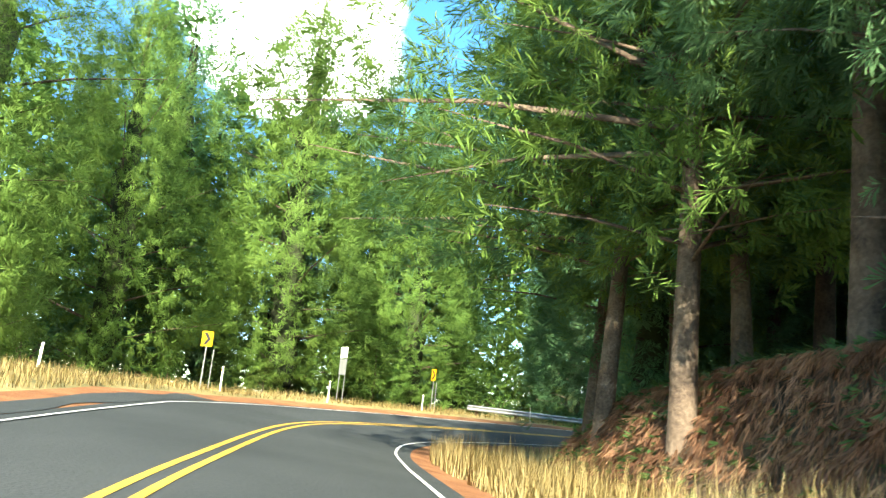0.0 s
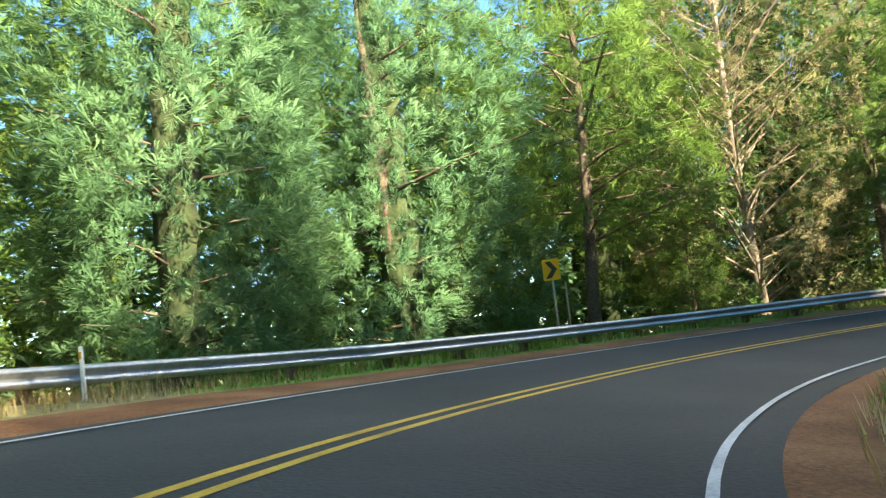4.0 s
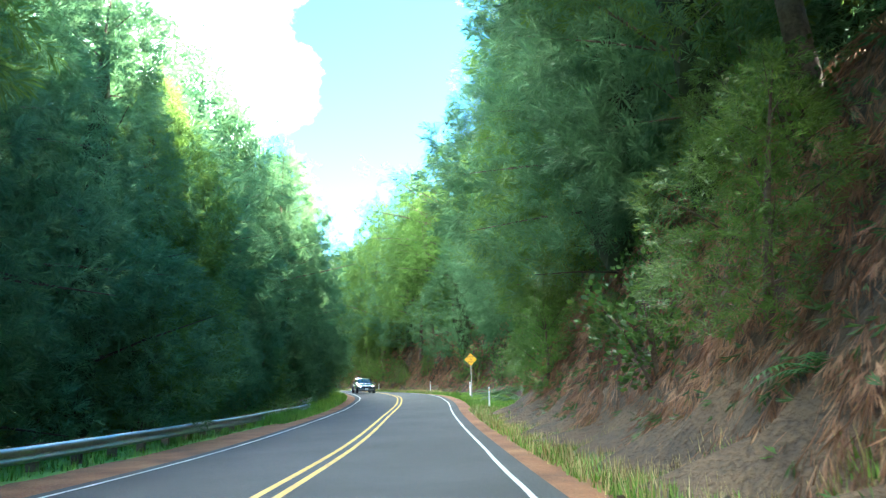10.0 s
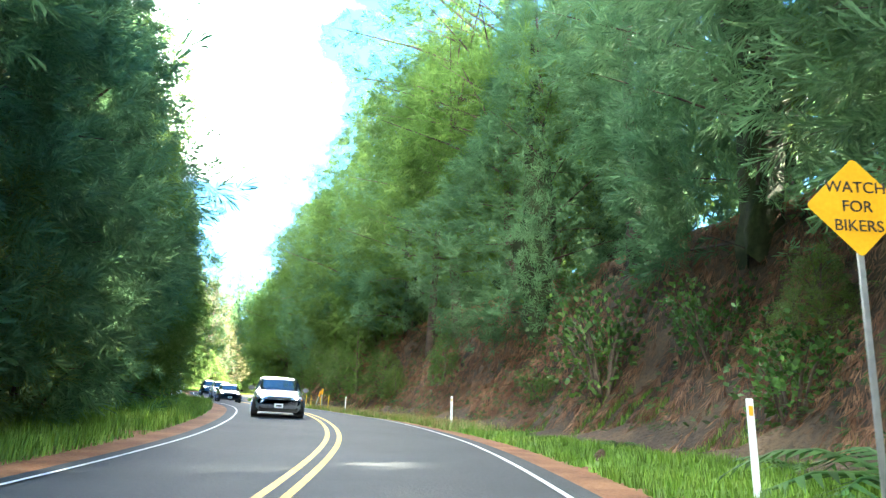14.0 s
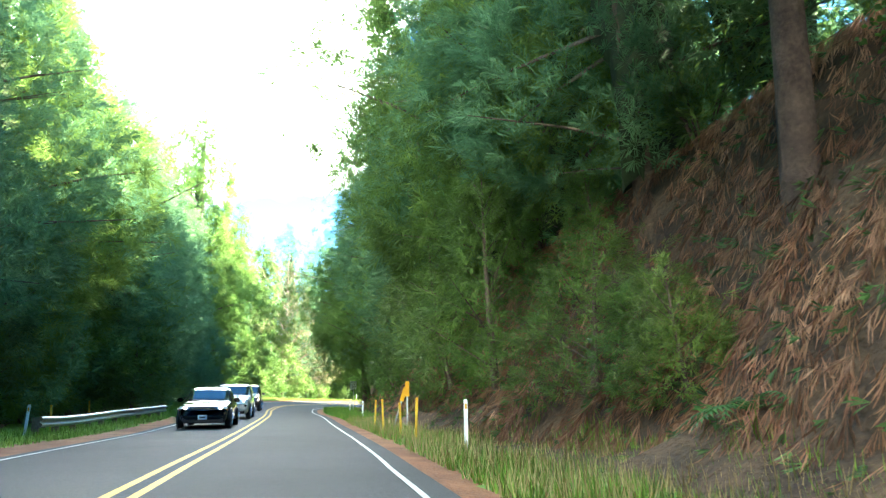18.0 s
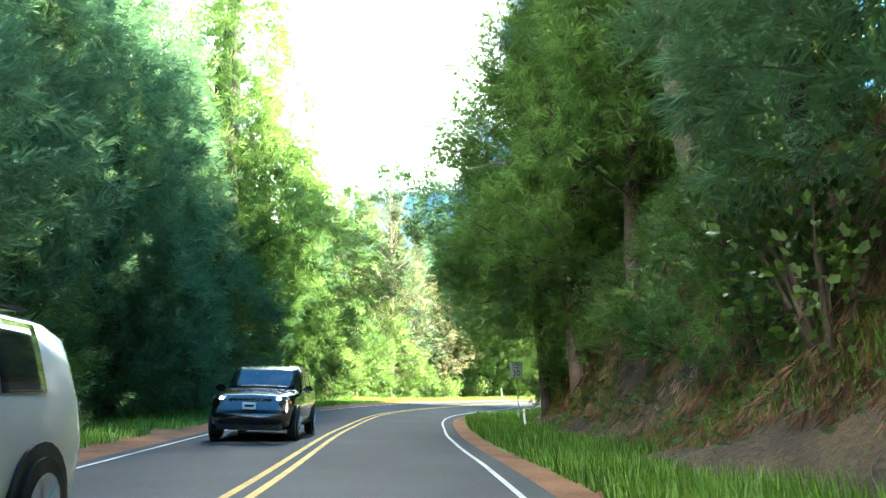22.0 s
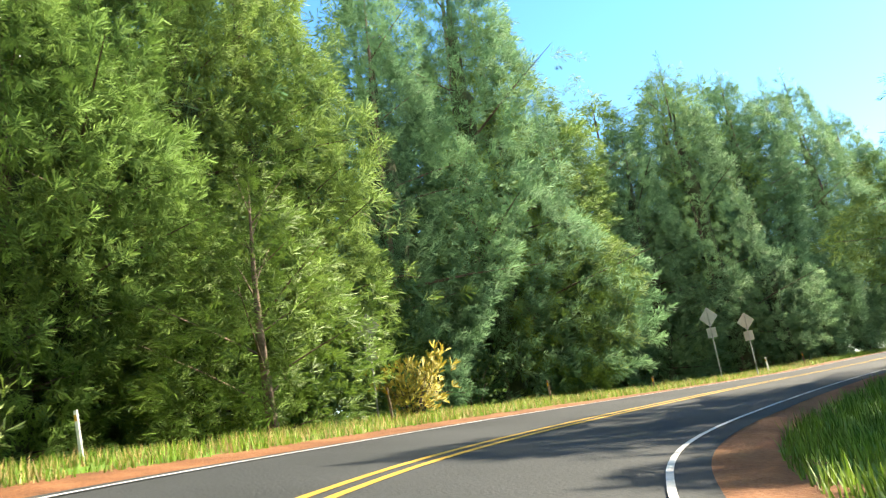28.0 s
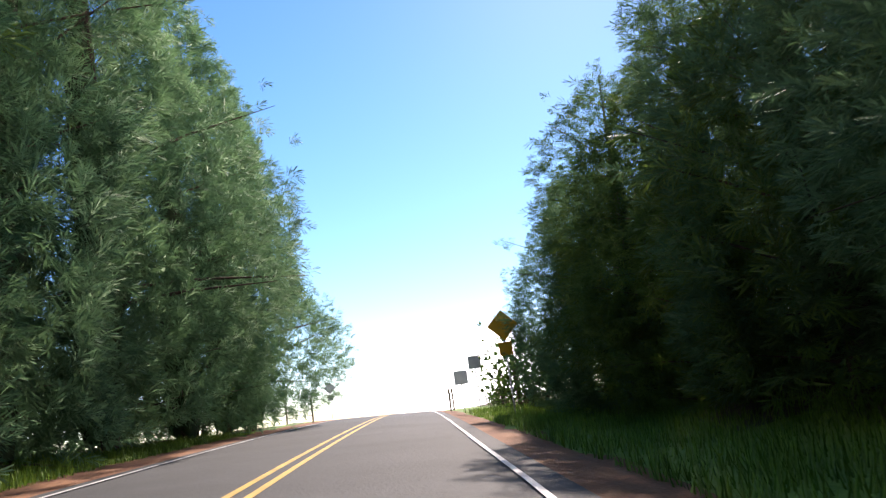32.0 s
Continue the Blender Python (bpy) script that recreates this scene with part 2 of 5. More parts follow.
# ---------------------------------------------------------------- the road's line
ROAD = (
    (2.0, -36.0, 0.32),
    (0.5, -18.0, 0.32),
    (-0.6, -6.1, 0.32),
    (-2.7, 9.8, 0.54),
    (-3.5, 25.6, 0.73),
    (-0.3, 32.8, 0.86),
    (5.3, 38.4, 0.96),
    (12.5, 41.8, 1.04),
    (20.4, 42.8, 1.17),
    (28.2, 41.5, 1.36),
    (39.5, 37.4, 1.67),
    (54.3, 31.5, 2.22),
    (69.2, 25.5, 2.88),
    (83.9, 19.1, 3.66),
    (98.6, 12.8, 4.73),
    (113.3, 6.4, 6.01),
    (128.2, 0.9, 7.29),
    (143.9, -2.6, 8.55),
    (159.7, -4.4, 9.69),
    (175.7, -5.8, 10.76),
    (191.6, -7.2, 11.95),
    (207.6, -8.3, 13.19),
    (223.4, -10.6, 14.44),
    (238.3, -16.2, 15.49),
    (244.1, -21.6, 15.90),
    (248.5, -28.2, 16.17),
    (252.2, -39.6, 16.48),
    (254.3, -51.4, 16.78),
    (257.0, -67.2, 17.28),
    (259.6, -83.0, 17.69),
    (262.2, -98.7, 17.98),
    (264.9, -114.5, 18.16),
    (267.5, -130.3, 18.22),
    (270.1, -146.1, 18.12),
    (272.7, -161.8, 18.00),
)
BANK = ((36, -2.5), (58, 6.9), (80, 5.8), (102, 5.0), (124, 3.2), (145, -0.4), (167, -0.6), (189, -2.1), (211, -0.6), (233, 1.0), (255, 0.0), (277, 2.3), (299, 5.3), (321, 7.8), (342, 6.4), (364, 2.7))


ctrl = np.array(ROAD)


def spline(p, step=0.5):
    """Points every half metre along a smooth line through p."""
    q = np.vstack([2 * p[0] - p[1], p, 2 * p[-1] - p[-2]])
    out = []
    for i in range(1, len(q) - 2):
        a, b, c, e = q[i - 1], q[i], q[i + 1], q[i + 2]
        u = np.linspace(0, 1, 40, endpoint=False)[:, None]
        out.append(0.5 * (2 * b + (c - a) * u + (2 * a - 5 * b + 4 * c - e) * u ** 2 + (3 * b - a - 3 * c + e) * u ** 3))
    out = np.vstack(out + [q[-2:-1]])
    s = np.r_[0, np.cumsum(np.hypot(*np.diff(out[:, :2], axis=0).T))]
    ss = np.arange(0, s[-1], step)
    return np.stack([np.interp(ss, s, out[:, j]) for j in range(3)], 1), ss


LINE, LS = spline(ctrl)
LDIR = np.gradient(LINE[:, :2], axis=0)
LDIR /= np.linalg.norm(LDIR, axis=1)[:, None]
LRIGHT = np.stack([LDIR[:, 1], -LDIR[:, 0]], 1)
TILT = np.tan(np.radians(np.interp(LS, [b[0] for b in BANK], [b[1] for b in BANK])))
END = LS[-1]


def over(s, table):
    """A value along the road from (station, value) pairs."""
    return np.interp(s, [a for a, _ in table], [b for _, b in table])


def on_road(s, d, h=0.0):
    """The place at station s, d metres right of the centre line, h above the pavement's plane."""
    x, y, z = (np.interp(s, LS, LINE[:, j]) for j in range(3))
    rx, ry = (np.interp(s, LS, LRIGHT[:, j]) for j in range(2))
    return np.stack([x + rx * d, y + ry * d, z - np.interp(s, LS, TILT) * d + h], -1)


def heading(s):
    """The road's heading at s, degrees to the left from +y."""
    return math.degrees(math.atan2(-np.interp(s, LS, LDIR[:, 0]), np.interp(s, LS, LDIR[:, 1])))


def nearest(x, y):
    """Station and signed distance to the right of the nearest point of the centre line."""
    x, y = np.atleast_1d(np.asarray(x, float)), np.atleast_1d(np.asarray(y, float))
    s, d = np.empty_like(x), np.empty_like(x)
    for i in range(0, len(x), 4000):
        dx, dy = x[i:i + 4000, None] - LINE[None, ::2, 0], y[i:i + 4000, None] - LINE[None, ::2, 1]
        j = np.argmin(dx * dx + dy * dy, 1)
        r = np.arange(len(j))
        s[i:i + 4000] = LS[::2][j]
        d[i:i + 4000] = np.hypot(dx[r, j], dy[r, j]) * np.sign(dx[r, j] * LRIGHT[::2][j, 0] + dy[r, j] * LRIGHT[::2][j, 1])
    return s, d


LATTICE = np.random.RandomState(5).rand(256, 256)


def rough(x, y, size):
    """Smooth random height, -1 to 1, with bumps of about that size."""
    u, v = np.asarray(x) / size + 40, np.asarray(y) / size + 90
    i, j = np.floor(u).astype(int), np.floor(v).astype(int)
    a, b = u - i, v - j
    a, b = a * a * (3 - 2 * a), b * b * (3 - 2 * b)
    g = lambda p, q: LATTICE[p % 256, q % 256]
    return 2 * ((g(i, j) * (1 - a) + g(i + 1, j) * a) * (1 - b) + (g(i, j + 1) * (1 - a) + g(i + 1, j + 1) * a) * b) - 1


# the cut bank on the right: distance of its foot, height, run; and the fall of the ground on the left
TOE = ((0, 7.0), (55, 7.0), (80, 9.0), (105, 6.5), (122, 5.6), (140, 5.0), (175, 5.4), (184, 7.6), (205, 7.8), (216, 6.2), (262, 5.4), (274, 6.2), (295, 7.0), (320, 8.5), (345, 7.0), (480, 7.0))
RISE = ((0, 3.0), (50, 2.6), (75, 1.5), (100, 3.0), (118, 6.0), (135, 7.0), (165, 7.0), (185, 5.5), (215, 6.5), (270, 6.0), (295, 4.5), (312, 2.0), (345, 1.4), (370, 0.9), (410, 0.3), (480, 0))
FALL = ((0, 0.10), (45, 0.06), (65, 0.0), (85, -0.12), (180, -0.12), (215, -0.08), (290, -0.04), (330, 0.03), (380, 0.0), (480, -0.1))


LEFT_D = ((30, 14.5), (50, 13.5), (62, 12.2), (80, 11.6), (95, 10.6), (130, 9.8), (180, 9.8), (238, 9.6), (248, 12.0), (266, 12.0), (278, 9.6), (300, 9.4), (320, 11.4), (345, 13.8), (362, 13.0), (375, 10.4), (385, 8.0), (400, 7.0))


def ground(x, y):
    """Height of the ground."""
    s, d = nearest(x, y)
    zc, tilt = np.interp(s, LS, LINE[:, 2]), np.interp(s, LS, TILT)
    near = np.clip(np.abs(d), 0, 6.5) * np.sign(d)
    z = zc - tilt * near
    out = np.maximum(np.abs(d) - 4.2, 0)
    toe, rise, fall = over(s, TOE), over(s, RISE), over(s, FALL)
    run = rise * 0.58 + 0.3 + 1.3 * np.clip(2.4 - rise, 0, 2)
    up = np.clip((d - toe) / run, 0, 1)
    up = up ** 1.2
    z = z + np.where(d > 0, rise * up + 0.34 * np.clip(d - toe - run, 0, 22) * np.minimum(rise / 4, 1), 0)
    z = z + np.where(d < 0, fall * np.clip(-d - 6.8, 0, 45), 0)
    z = z + 0.05 * rough(x, y, 1.7) * np.minimum(out, 1) + 0.35 * rough(x, y, 7.0) * np.clip((np.abs(d) - 7) / 6, 0, 1)
    z = z + np.where((d > 0) & (up > 0.02), (0.75 * rough(x, y, 2.6) + 0.35 * rough(x, y, 1.0)) * np.sin(np.pi * np.clip(up, 0, 1)) * np.minimum(rise / 4, 1), 0)
    return z - np.where(np.abs(d) < 3.9, 0.32, 0.05)


def spot(s, d):
    """The ground at station s, d metres right of the centre line."""
    p = on_road(s, d)
    return float(p[0]), float(p[1]), float(ground(p[0], p[1])[0])


# ---------------------------------------------------------------- mesh helpers


def mesh_of(name, verts, faces, mat, smooth=False, normals=None):
    """A mesh from arrays: verts (n, 3), faces (m, 3) or (m, 4); normals, one for each vertex, soften the light on foliage."""
    verts, faces = np.asarray(verts, np.float32), np.asarray(faces, np.int32)
    if normals is not None:
        flat = np.cross(verts[faces[:, 2]] - verts[faces[:, 0]], verts[faces[:, -1]] - verts[faces[:, 1]])
        wrong = (flat * normals[faces[:, 0]]).sum(1) < 0
        faces[wrong] = faces[wrong][:, ::-1]
        smooth = True
    me = bpy.data.meshes.new(name)
    k = faces.shape[1]
    me.vertices.add(len(verts))
    me.vertices.foreach_set("co", verts.ravel())
    me.loops.add(faces.size)
    me.loops.foreach_set("vertex_index", faces.ravel())
    me.polygons.add(len(faces))
    me.polygons.foreach_set("loop_start", np.arange(0, faces.size, k, dtype=np.int32))
    me.polygons.foreach_set("loop_total", np.full(len(faces), k, np.int32))
    if smooth:
        me.polygons.foreach_set("use_smooth", np.ones(len(faces), bool))
    me.update(calc_edges=True)
    if normals is not None:
        soft = me.attributes.new("custom_normal", "FLOAT_VECTOR", "POINT")
        soft.data.foreach_set("vector", (normals / (np.linalg.norm(normals, axis=1)[:, None] + 1e-9)).astype(np.float32).ravel())
    me.materials.append(mat)
    return me


def bm_mesh(name, bm, mat, smooth=False):
    me = bpy.data.meshes.new(name)
    bm.normal_update()
    bm.to_mesh(me)
    bm.free()
    me.materials.append(mat)
    if smooth:
        for p in me.polygons:
            p.use_smooth = True
    return me


def part(name, data, parent, label="", m=None):
    """One mesh as a part under a thing or under a part."""
    ob = new(name, data)
    ob.parent = parent
    if m is not None:
        ob.matrix_basis = m
    return tagged(ob, label)


def box(bm, sx, sy, sz, m=None, bevel=0.0):
    """A box, its middle at the pose m, with eased edges."""
    r = bmesh.ops.create_cube(bm, size=1.0, matrix=(m or Matrix()) @ Matrix.Diagonal((sx, sy, sz, 1)))
    if bevel:
        edges = {e for v in r["verts"] for e in v.link_edges}
        bmesh.ops.bevel(bm, geom=list(edges), offset=bevel, segments=2, affect="EDGES")


def rod(bm, r, h, m=None, n=10, top=None):
    """An upright rod or cone from the origin of m."""
    bmesh.ops.create_cone(bm, cap_ends=True, segments=n, radius1=r, radius2=r if top is None else top, depth=h, matrix=(m or Matrix()) @ Matrix.Translation((0, 0, h / 2)))


def ribbon(name, ss, offsets, heights, mat, wobble=0.0):
    """A strip along the road between offsets from the centre line."""
    rows = []
    rng = np.random.RandomState(3)
    for o, h in zip(offsets, heights):
        j = rough(ss * 1.0, np.full(len(ss), o * 7.0), 2.3) * wobble
        rows.append(on_road(ss, o + j, h))
    v = np.stack(rows, 1).reshape(-1, 3)
    k = len(offsets)
    i = (np.arange(len(ss) - 1)[:, None] * k + np.arange(k - 1)[None]).ravel()
    return mesh_of(name, v, np.stack([i, i + 1, i + k + 1, i + k], 1), mat, True)


def text_mesh(name, words, size, mat, deep=0.004):
    cu = bpy.data.curves.new(name, "FONT")
    cu.body, cu.size, cu.align_x, cu.align_y, cu.extrude = words, size, "CENTER", "CENTER", deep
    tmp = new(name, cu)
    me = bpy.data.meshes.new_from_object(tmp.evaluated_get(bpy.context.evaluated_depsgraph_get()))
    bpy.data.objects.remove(tmp)
    me.materials.clear()
    me.materials.append(mat)
    return me


# ---------------------------------------------------------------- ground, road, shoulders
xs = np.arange(LINE[:, 0].min() - 60, LINE[:, 0].max() + 61, 1.25)
ys = np.arange(LINE[:, 1].min() - 60, LINE[:, 1].max() + 61, 1.25)
gx, gy = np.meshgrid(xs, ys, indexing="ij")
gz = ground(gx.ravel(), gy.ravel())
nx, ny = gx.shape
# the sheet's rim runs on to the horizon
rim_z = gz.reshape(nx, ny)
stretch = lambda a: np.r_[a[0] - 2500, a[0] - 600, a[0] - 120, a, a[-1] + 120, a[-1] + 600, a[-1] + 2500]
X2, Y2 = np.meshgrid(stretch(xs), stretch(ys), indexing="ij")
Z2 = np.pad(rim_z, 3, mode="edge")
far = np.pad(np.zeros((nx, ny)), 3, mode="constant", constant_values=1.0)
Z2 = np.where(far > 0, np.minimum(Z2, 12) * 0.5 - 6, Z2)
n2, m2 = X2.shape
i = (np.arange(n2 - 1)[:, None] * m2 + np.arange(m2 - 1)[None]).ravel()
quads = np.stack([i, i + m2, i + m2 + 1, i + 1], 1)
gme = mesh_of("ground", np.stack([X2.ravel(), Y2.ravel(), Z2.ravel()], 1), quads, SOIL, True)
gme.materials.append(EARTH)
gme.materials.append(TURF)
gme.materials.append(STRAW)
fs, fd = nearest(X2.ravel()[quads].mean(1), Y2.ravel()[quads].mean(1))
steep = (fd > over(fs, TOE) - 0.6) & (fd < over(fs, TOE) + over(fs, RISE) * 0.6 + 4) & (over(fs, RISE) > 2.5)
lawn = (np.abs(fd) < np.where(fd > 0, over(fs, TOE) + 0.3, over(fs, LEFT_D) - 1.0)) & ~steep
index = np.where(steep, 1, np.where(lawn, np.where(fs < 84, 3, 2), 0))
gme.polygons.foreach_set("material_index", index.astype(np.int32))
tagged(new("ground", gme), "forest floor with a steep brown cut bank beside the road", "ground", kind="structure")

ss = np.arange(1.0, END - 1, 0.75)
road = tagged(new("road", ribbon("road", ss, (-3.45, -1.7, 0, 1.7, 3.45), (-0.02, 0, 0.012, 0, -0.02), ASPHALT)), "two-lane dark asphalt mountain road", "road", kind="structure")
for o in (-0.14, 0.14):
    part("centre_line", ribbon("centre_line", ss, (o - 0.055, o + 0.055), (0.018, 0.018), YELLOW_LINE), road, "yellow painted no-passing line")
for o in (-3.05, 3.05):
    part("edge_line", ribbon("edge_line", ss, (o - 0.038, o + 0.038), (0.006, 0.006), WHITE_LINE, 0.012), road, "white painted edge line")
for side, lab in ((-1, "red cinder shoulder on the outer side"), (1, "red cinder shoulder under the bank")):
    offs = (3.3, 3.7, 4.1, 4.6, 5.2) if side > 0 else (-5.6, -4.9, -4.3, -3.7, -3.3)
    hs = (-0.03, -0.03, -0.05, -0.10, -0.30) if side > 0 else (-0.14, -0.03, -0.02, -0.02, -0.03)
    tagged(new("shoulder", ribbon("shoulder", ss, offs, hs, CINDER, 0.16)), lab, "road shoulder", kind="structure")

apron_s = np.arange(22.0, 63.0, 0.75)
tagged(new("pavement", ribbon("pavement", apron_s, (-4.6, -4.3, -3.4), (-0.07, 0.0, -0.008), ASPHALT, 0.3)), "worn strip of asphalt outside the edge line", "pavement", kind="structure")

# ---------------------------------------------------------------- trees


def brushes(rng, at, way, n, length, width, opening, droop=0.0, axis=None, lift=0.3):
    """Needle brushes: n rounded blades from one root at each place. Returns verts, quads and soft normals that point out of the crown."""
    k = len(at)
    way = way / (np.linalg.norm(way, axis=1)[:, None] + 1e-9)
    w = np.repeat(way, n, 0)
    jit = rng.normal(size=(k * n, 3))
    jit -= (jit * w).sum(1)[:, None] * w
    jit /= np.linalg.norm(jit, axis=1)[:, None] + 1e-9
    ang = rng.uniform(0.2, 1.0, (k * n, 1)) * opening
    dirs = w * np.cos(ang) + jit * np.sin(ang)
    dirs[:, 2] -= droop * rng.uniform(0.3, 1, k * n)
    dirs /= np.linalg.norm(dirs, axis=1)[:, None]
    side = np.cross(dirs, rng.normal(size=(k * n, 3)))
    side /= np.linalg.norm(side, axis=1)[:, None] + 1e-9
    size = np.repeat(rng.uniform(0.65, 1.2, (k, 1)), n, 0) * rng.uniform(0.85, 1.1, (k * n, 1))
    L, W = length * size, width * size
    root = np.repeat(at, n, 0)
    mid, end = root + dirs * L * 0.62, root + dirs * L
    v = np.empty((k, 1 + 3 * n, 3))
    v[:, 0] = at
    v[:, 1::3], v[:, 2::3], v[:, 3::3] = (mid - side * W).reshape(k, n, 3), end.reshape(k, n, 3), (mid + side * W).reshape(k, n, 3)
    o = (np.arange(k) * (1 + 3 * n))[:, None]
    j = np.arange(n)[None] * 3
    f = np.stack([np.broadcast_to(o, (k, n)), o + j + 1, o + j + 2, o + j + 3], -1).reshape(-1, 4)
    out = at - (np.zeros(3) if axis is None else axis)
    out[:, 2] = 0
    out /= np.linalg.norm(out, axis=1)[:, None] + 1e-9
    nrm = out * 0.6 + way * 0.35 + np.array([0, 0, lift]) + rng.normal(0, 0.28, (k, 3))
    nn = np.repeat(nrm[:, None], 1 + 3 * n, 1)
    sd = side.reshape(k, n, 3) * 0.3
    nn[:, 1::3] -= sd
    nn[:, 3::3] += sd
    return v.reshape(-1, 3), f, nn.reshape(-1, 3)


def needles(rng, at, way, n, length, width, opening, droop=0.0, axis=None, lift=0.3):
    """Pine brushes: n blunt needle bundles fanned from one root at each place, with soft normals that point out of the crown."""
    k = len(at)
    way = way / (np.linalg.norm(way, axis=1)[:, None] + 1e-9)
    w = np.repeat(way, n, 0)
    jit = rng.normal(size=(k * n, 3))
    jit -= (jit * w).sum(1)[:, None] * w
    jit /= np.linalg.norm(jit, axis=1)[:, None] + 1e-9
    ang = np.sqrt(rng.uniform(0.02, 1.0, (k * n, 1))) * opening
    dirs = w * np.cos(ang) + jit * np.sin(ang)
    dirs[:, 2] -= droop * rng.uniform(0.3, 1, k * n)
    dirs /= np.linalg.norm(dirs, axis=1)[:, None]
    side = np.cross(dirs, rng.normal(size=(k * n, 3)))
    side /= np.linalg.norm(side, axis=1)[:, None] + 1e-9
    L = length * np.repeat(rng.uniform(0.65, 1.2, (k, 1)), n, 0) * rng.uniform(0.6, 1.1, (k * n, 1))
    end = np.repeat(at, n, 0) + dirs * L
    v = np.empty((k, 1 + 2 * n, 3))
    v[:, 0] = at
    v[:, 1::2], v[:, 2::2] = (end - side * width).reshape(k, n, 3), (end + side * width - dirs * L * 0.3).reshape(k, n, 3)
    o = (np.arange(k) * (1 + 2 * n))[:, None]
    j = np.arange(n)[None] * 2
    f = np.stack([np.broadcast_to(o, (k, n)), o + j + 1, o + j + 2], -1).reshape(-1, 3)
    out = at - (np.zeros(3) if axis is None else axis)
    out[:, 2] = 0
    out /= np.linalg.norm(out, axis=1)[:, None] + 1e-9
    nrm = out * 0.55 + way * 0.3 + np.array([0, 0, lift]) + rng.normal(0, 0.15, (k, 3))
    nn = np.repeat(nrm[:, None], 1 + 2 * n, 1)
    tip = (jit * np.sin(ang) * 0.7).reshape(k, n, 3)
    nn[:, 1::2] += tip
    nn[:, 2::2] += tip
    return v.reshape(-1, 3), f, nn.reshape(-1, 3)


def plumes(rng, at, way, n, length, width, opening, droop=0.0, axis=None, lift=0.3):
    """Mop-headed pine shoots: n needle bundles thrown out from a short core at each place and hanging over, lit like a small rounded tassel."""
    k = len(at)
    way = way / (np.linalg.norm(way, axis=1)[:, None] + 1e-9)
    size = length * rng.uniform(0.65, 1.3, (k, 1))
    w, L = np.repeat(way, n, 0), np.repeat(size, n, 0)
    jit = rng.normal(size=(k * n, 3))
    jit -= (jit * w).sum(1)[:, None] * w
    jit /= np.linalg.norm(jit, axis=1)[:, None] + 1e-9
    along = np.tile(np.linspace(0, 1.0, n)[:, None], (k, 1))
    ang = opening * (1.0 - 0.72 * along ** 1.5) * rng.uniform(0.75, 1.15, (k * n, 1))
    dirs = w * np.cos(ang) + jit * np.sin(ang)
    dirs[:, 2] -= droop * rng.uniform(0.5, 1.2, k * n) * (1.15 - 0.7 * along[:, 0])
    dirs /= np.linalg.norm(dirs, axis=1)[:, None]
    out = at - (np.zeros(3) if axis is None else axis)
    out[:, 2] = 0
    out /= np.linalg.norm(out, axis=1)[:, None] + 1e-9
    soft = np.repeat(out * 0.5 + way * 0.2 + np.array([0, 0, lift]) + rng.normal(0, 0.08, (k, 3)), n, 0)
    side = np.cross(dirs, soft + jit * 0.45 + rng.normal(0, 0.25, (k * n, 3)))
    side /= np.linalg.norm(side, axis=1)[:, None] + 1e-9
    root = np.repeat(at, n, 0) + w * L * (along * 0.6 - 0.1)
    reach = L * rng.uniform(0.42, 0.62, (k * n, 1))
    wide = width * rng.uniform(0.75, 1.25, (k * n, 1))
    v = np.stack([root, root + dirs * reach - side * wide, root + dirs * reach * 0.82 + side * wide], 1)
    nn = np.stack([soft + dirs * 0.3, soft + dirs * 0.75, soft + dirs * 0.75], 1)
    return v.reshape(-1, 3), np.arange(3 * k * n).reshape(-1, 3), nn.reshape(-1, 3)


def limb(points, radii, n=6):
    """A tapered, bent tube through points."""
    p = np.asarray(points, float)
    verts, faces = [], []
    for i, (q, r) in enumerate(zip(p, radii)):
        t = p[min(i + 1, len(p) - 1)] - p[max(i - 1, 0)]
        t = t / np.linalg.norm(t)
        a = np.cross(t, (0.3, 0.9, 0.2) if abs(t[2]) > 0.8 else (0, 0, 1))
        a /= np.linalg.norm(a)
        b = np.cross(t, a)
        ang = np.arange(n) * 2 * np.pi / n
        verts.append(q + r * (np.cos(ang)[:, None] * a + np.sin(ang)[:, None] * b))
        if i:
            o = (i - 1) * n
            faces += [(o + j, o + (j + 1) % n, o + n + (j + 1) % n, o + n + j) for j in range(n)]
    return np.vstack(verts), np.array(faces)


def join_up(pieces):
    vs, fs, o = [], [], 0
    for v, f in pieces:
        vs.append(v)
        fs.append(f + o)
        o += len(v)
    return np.vstack(vs), np.vstack(fs)


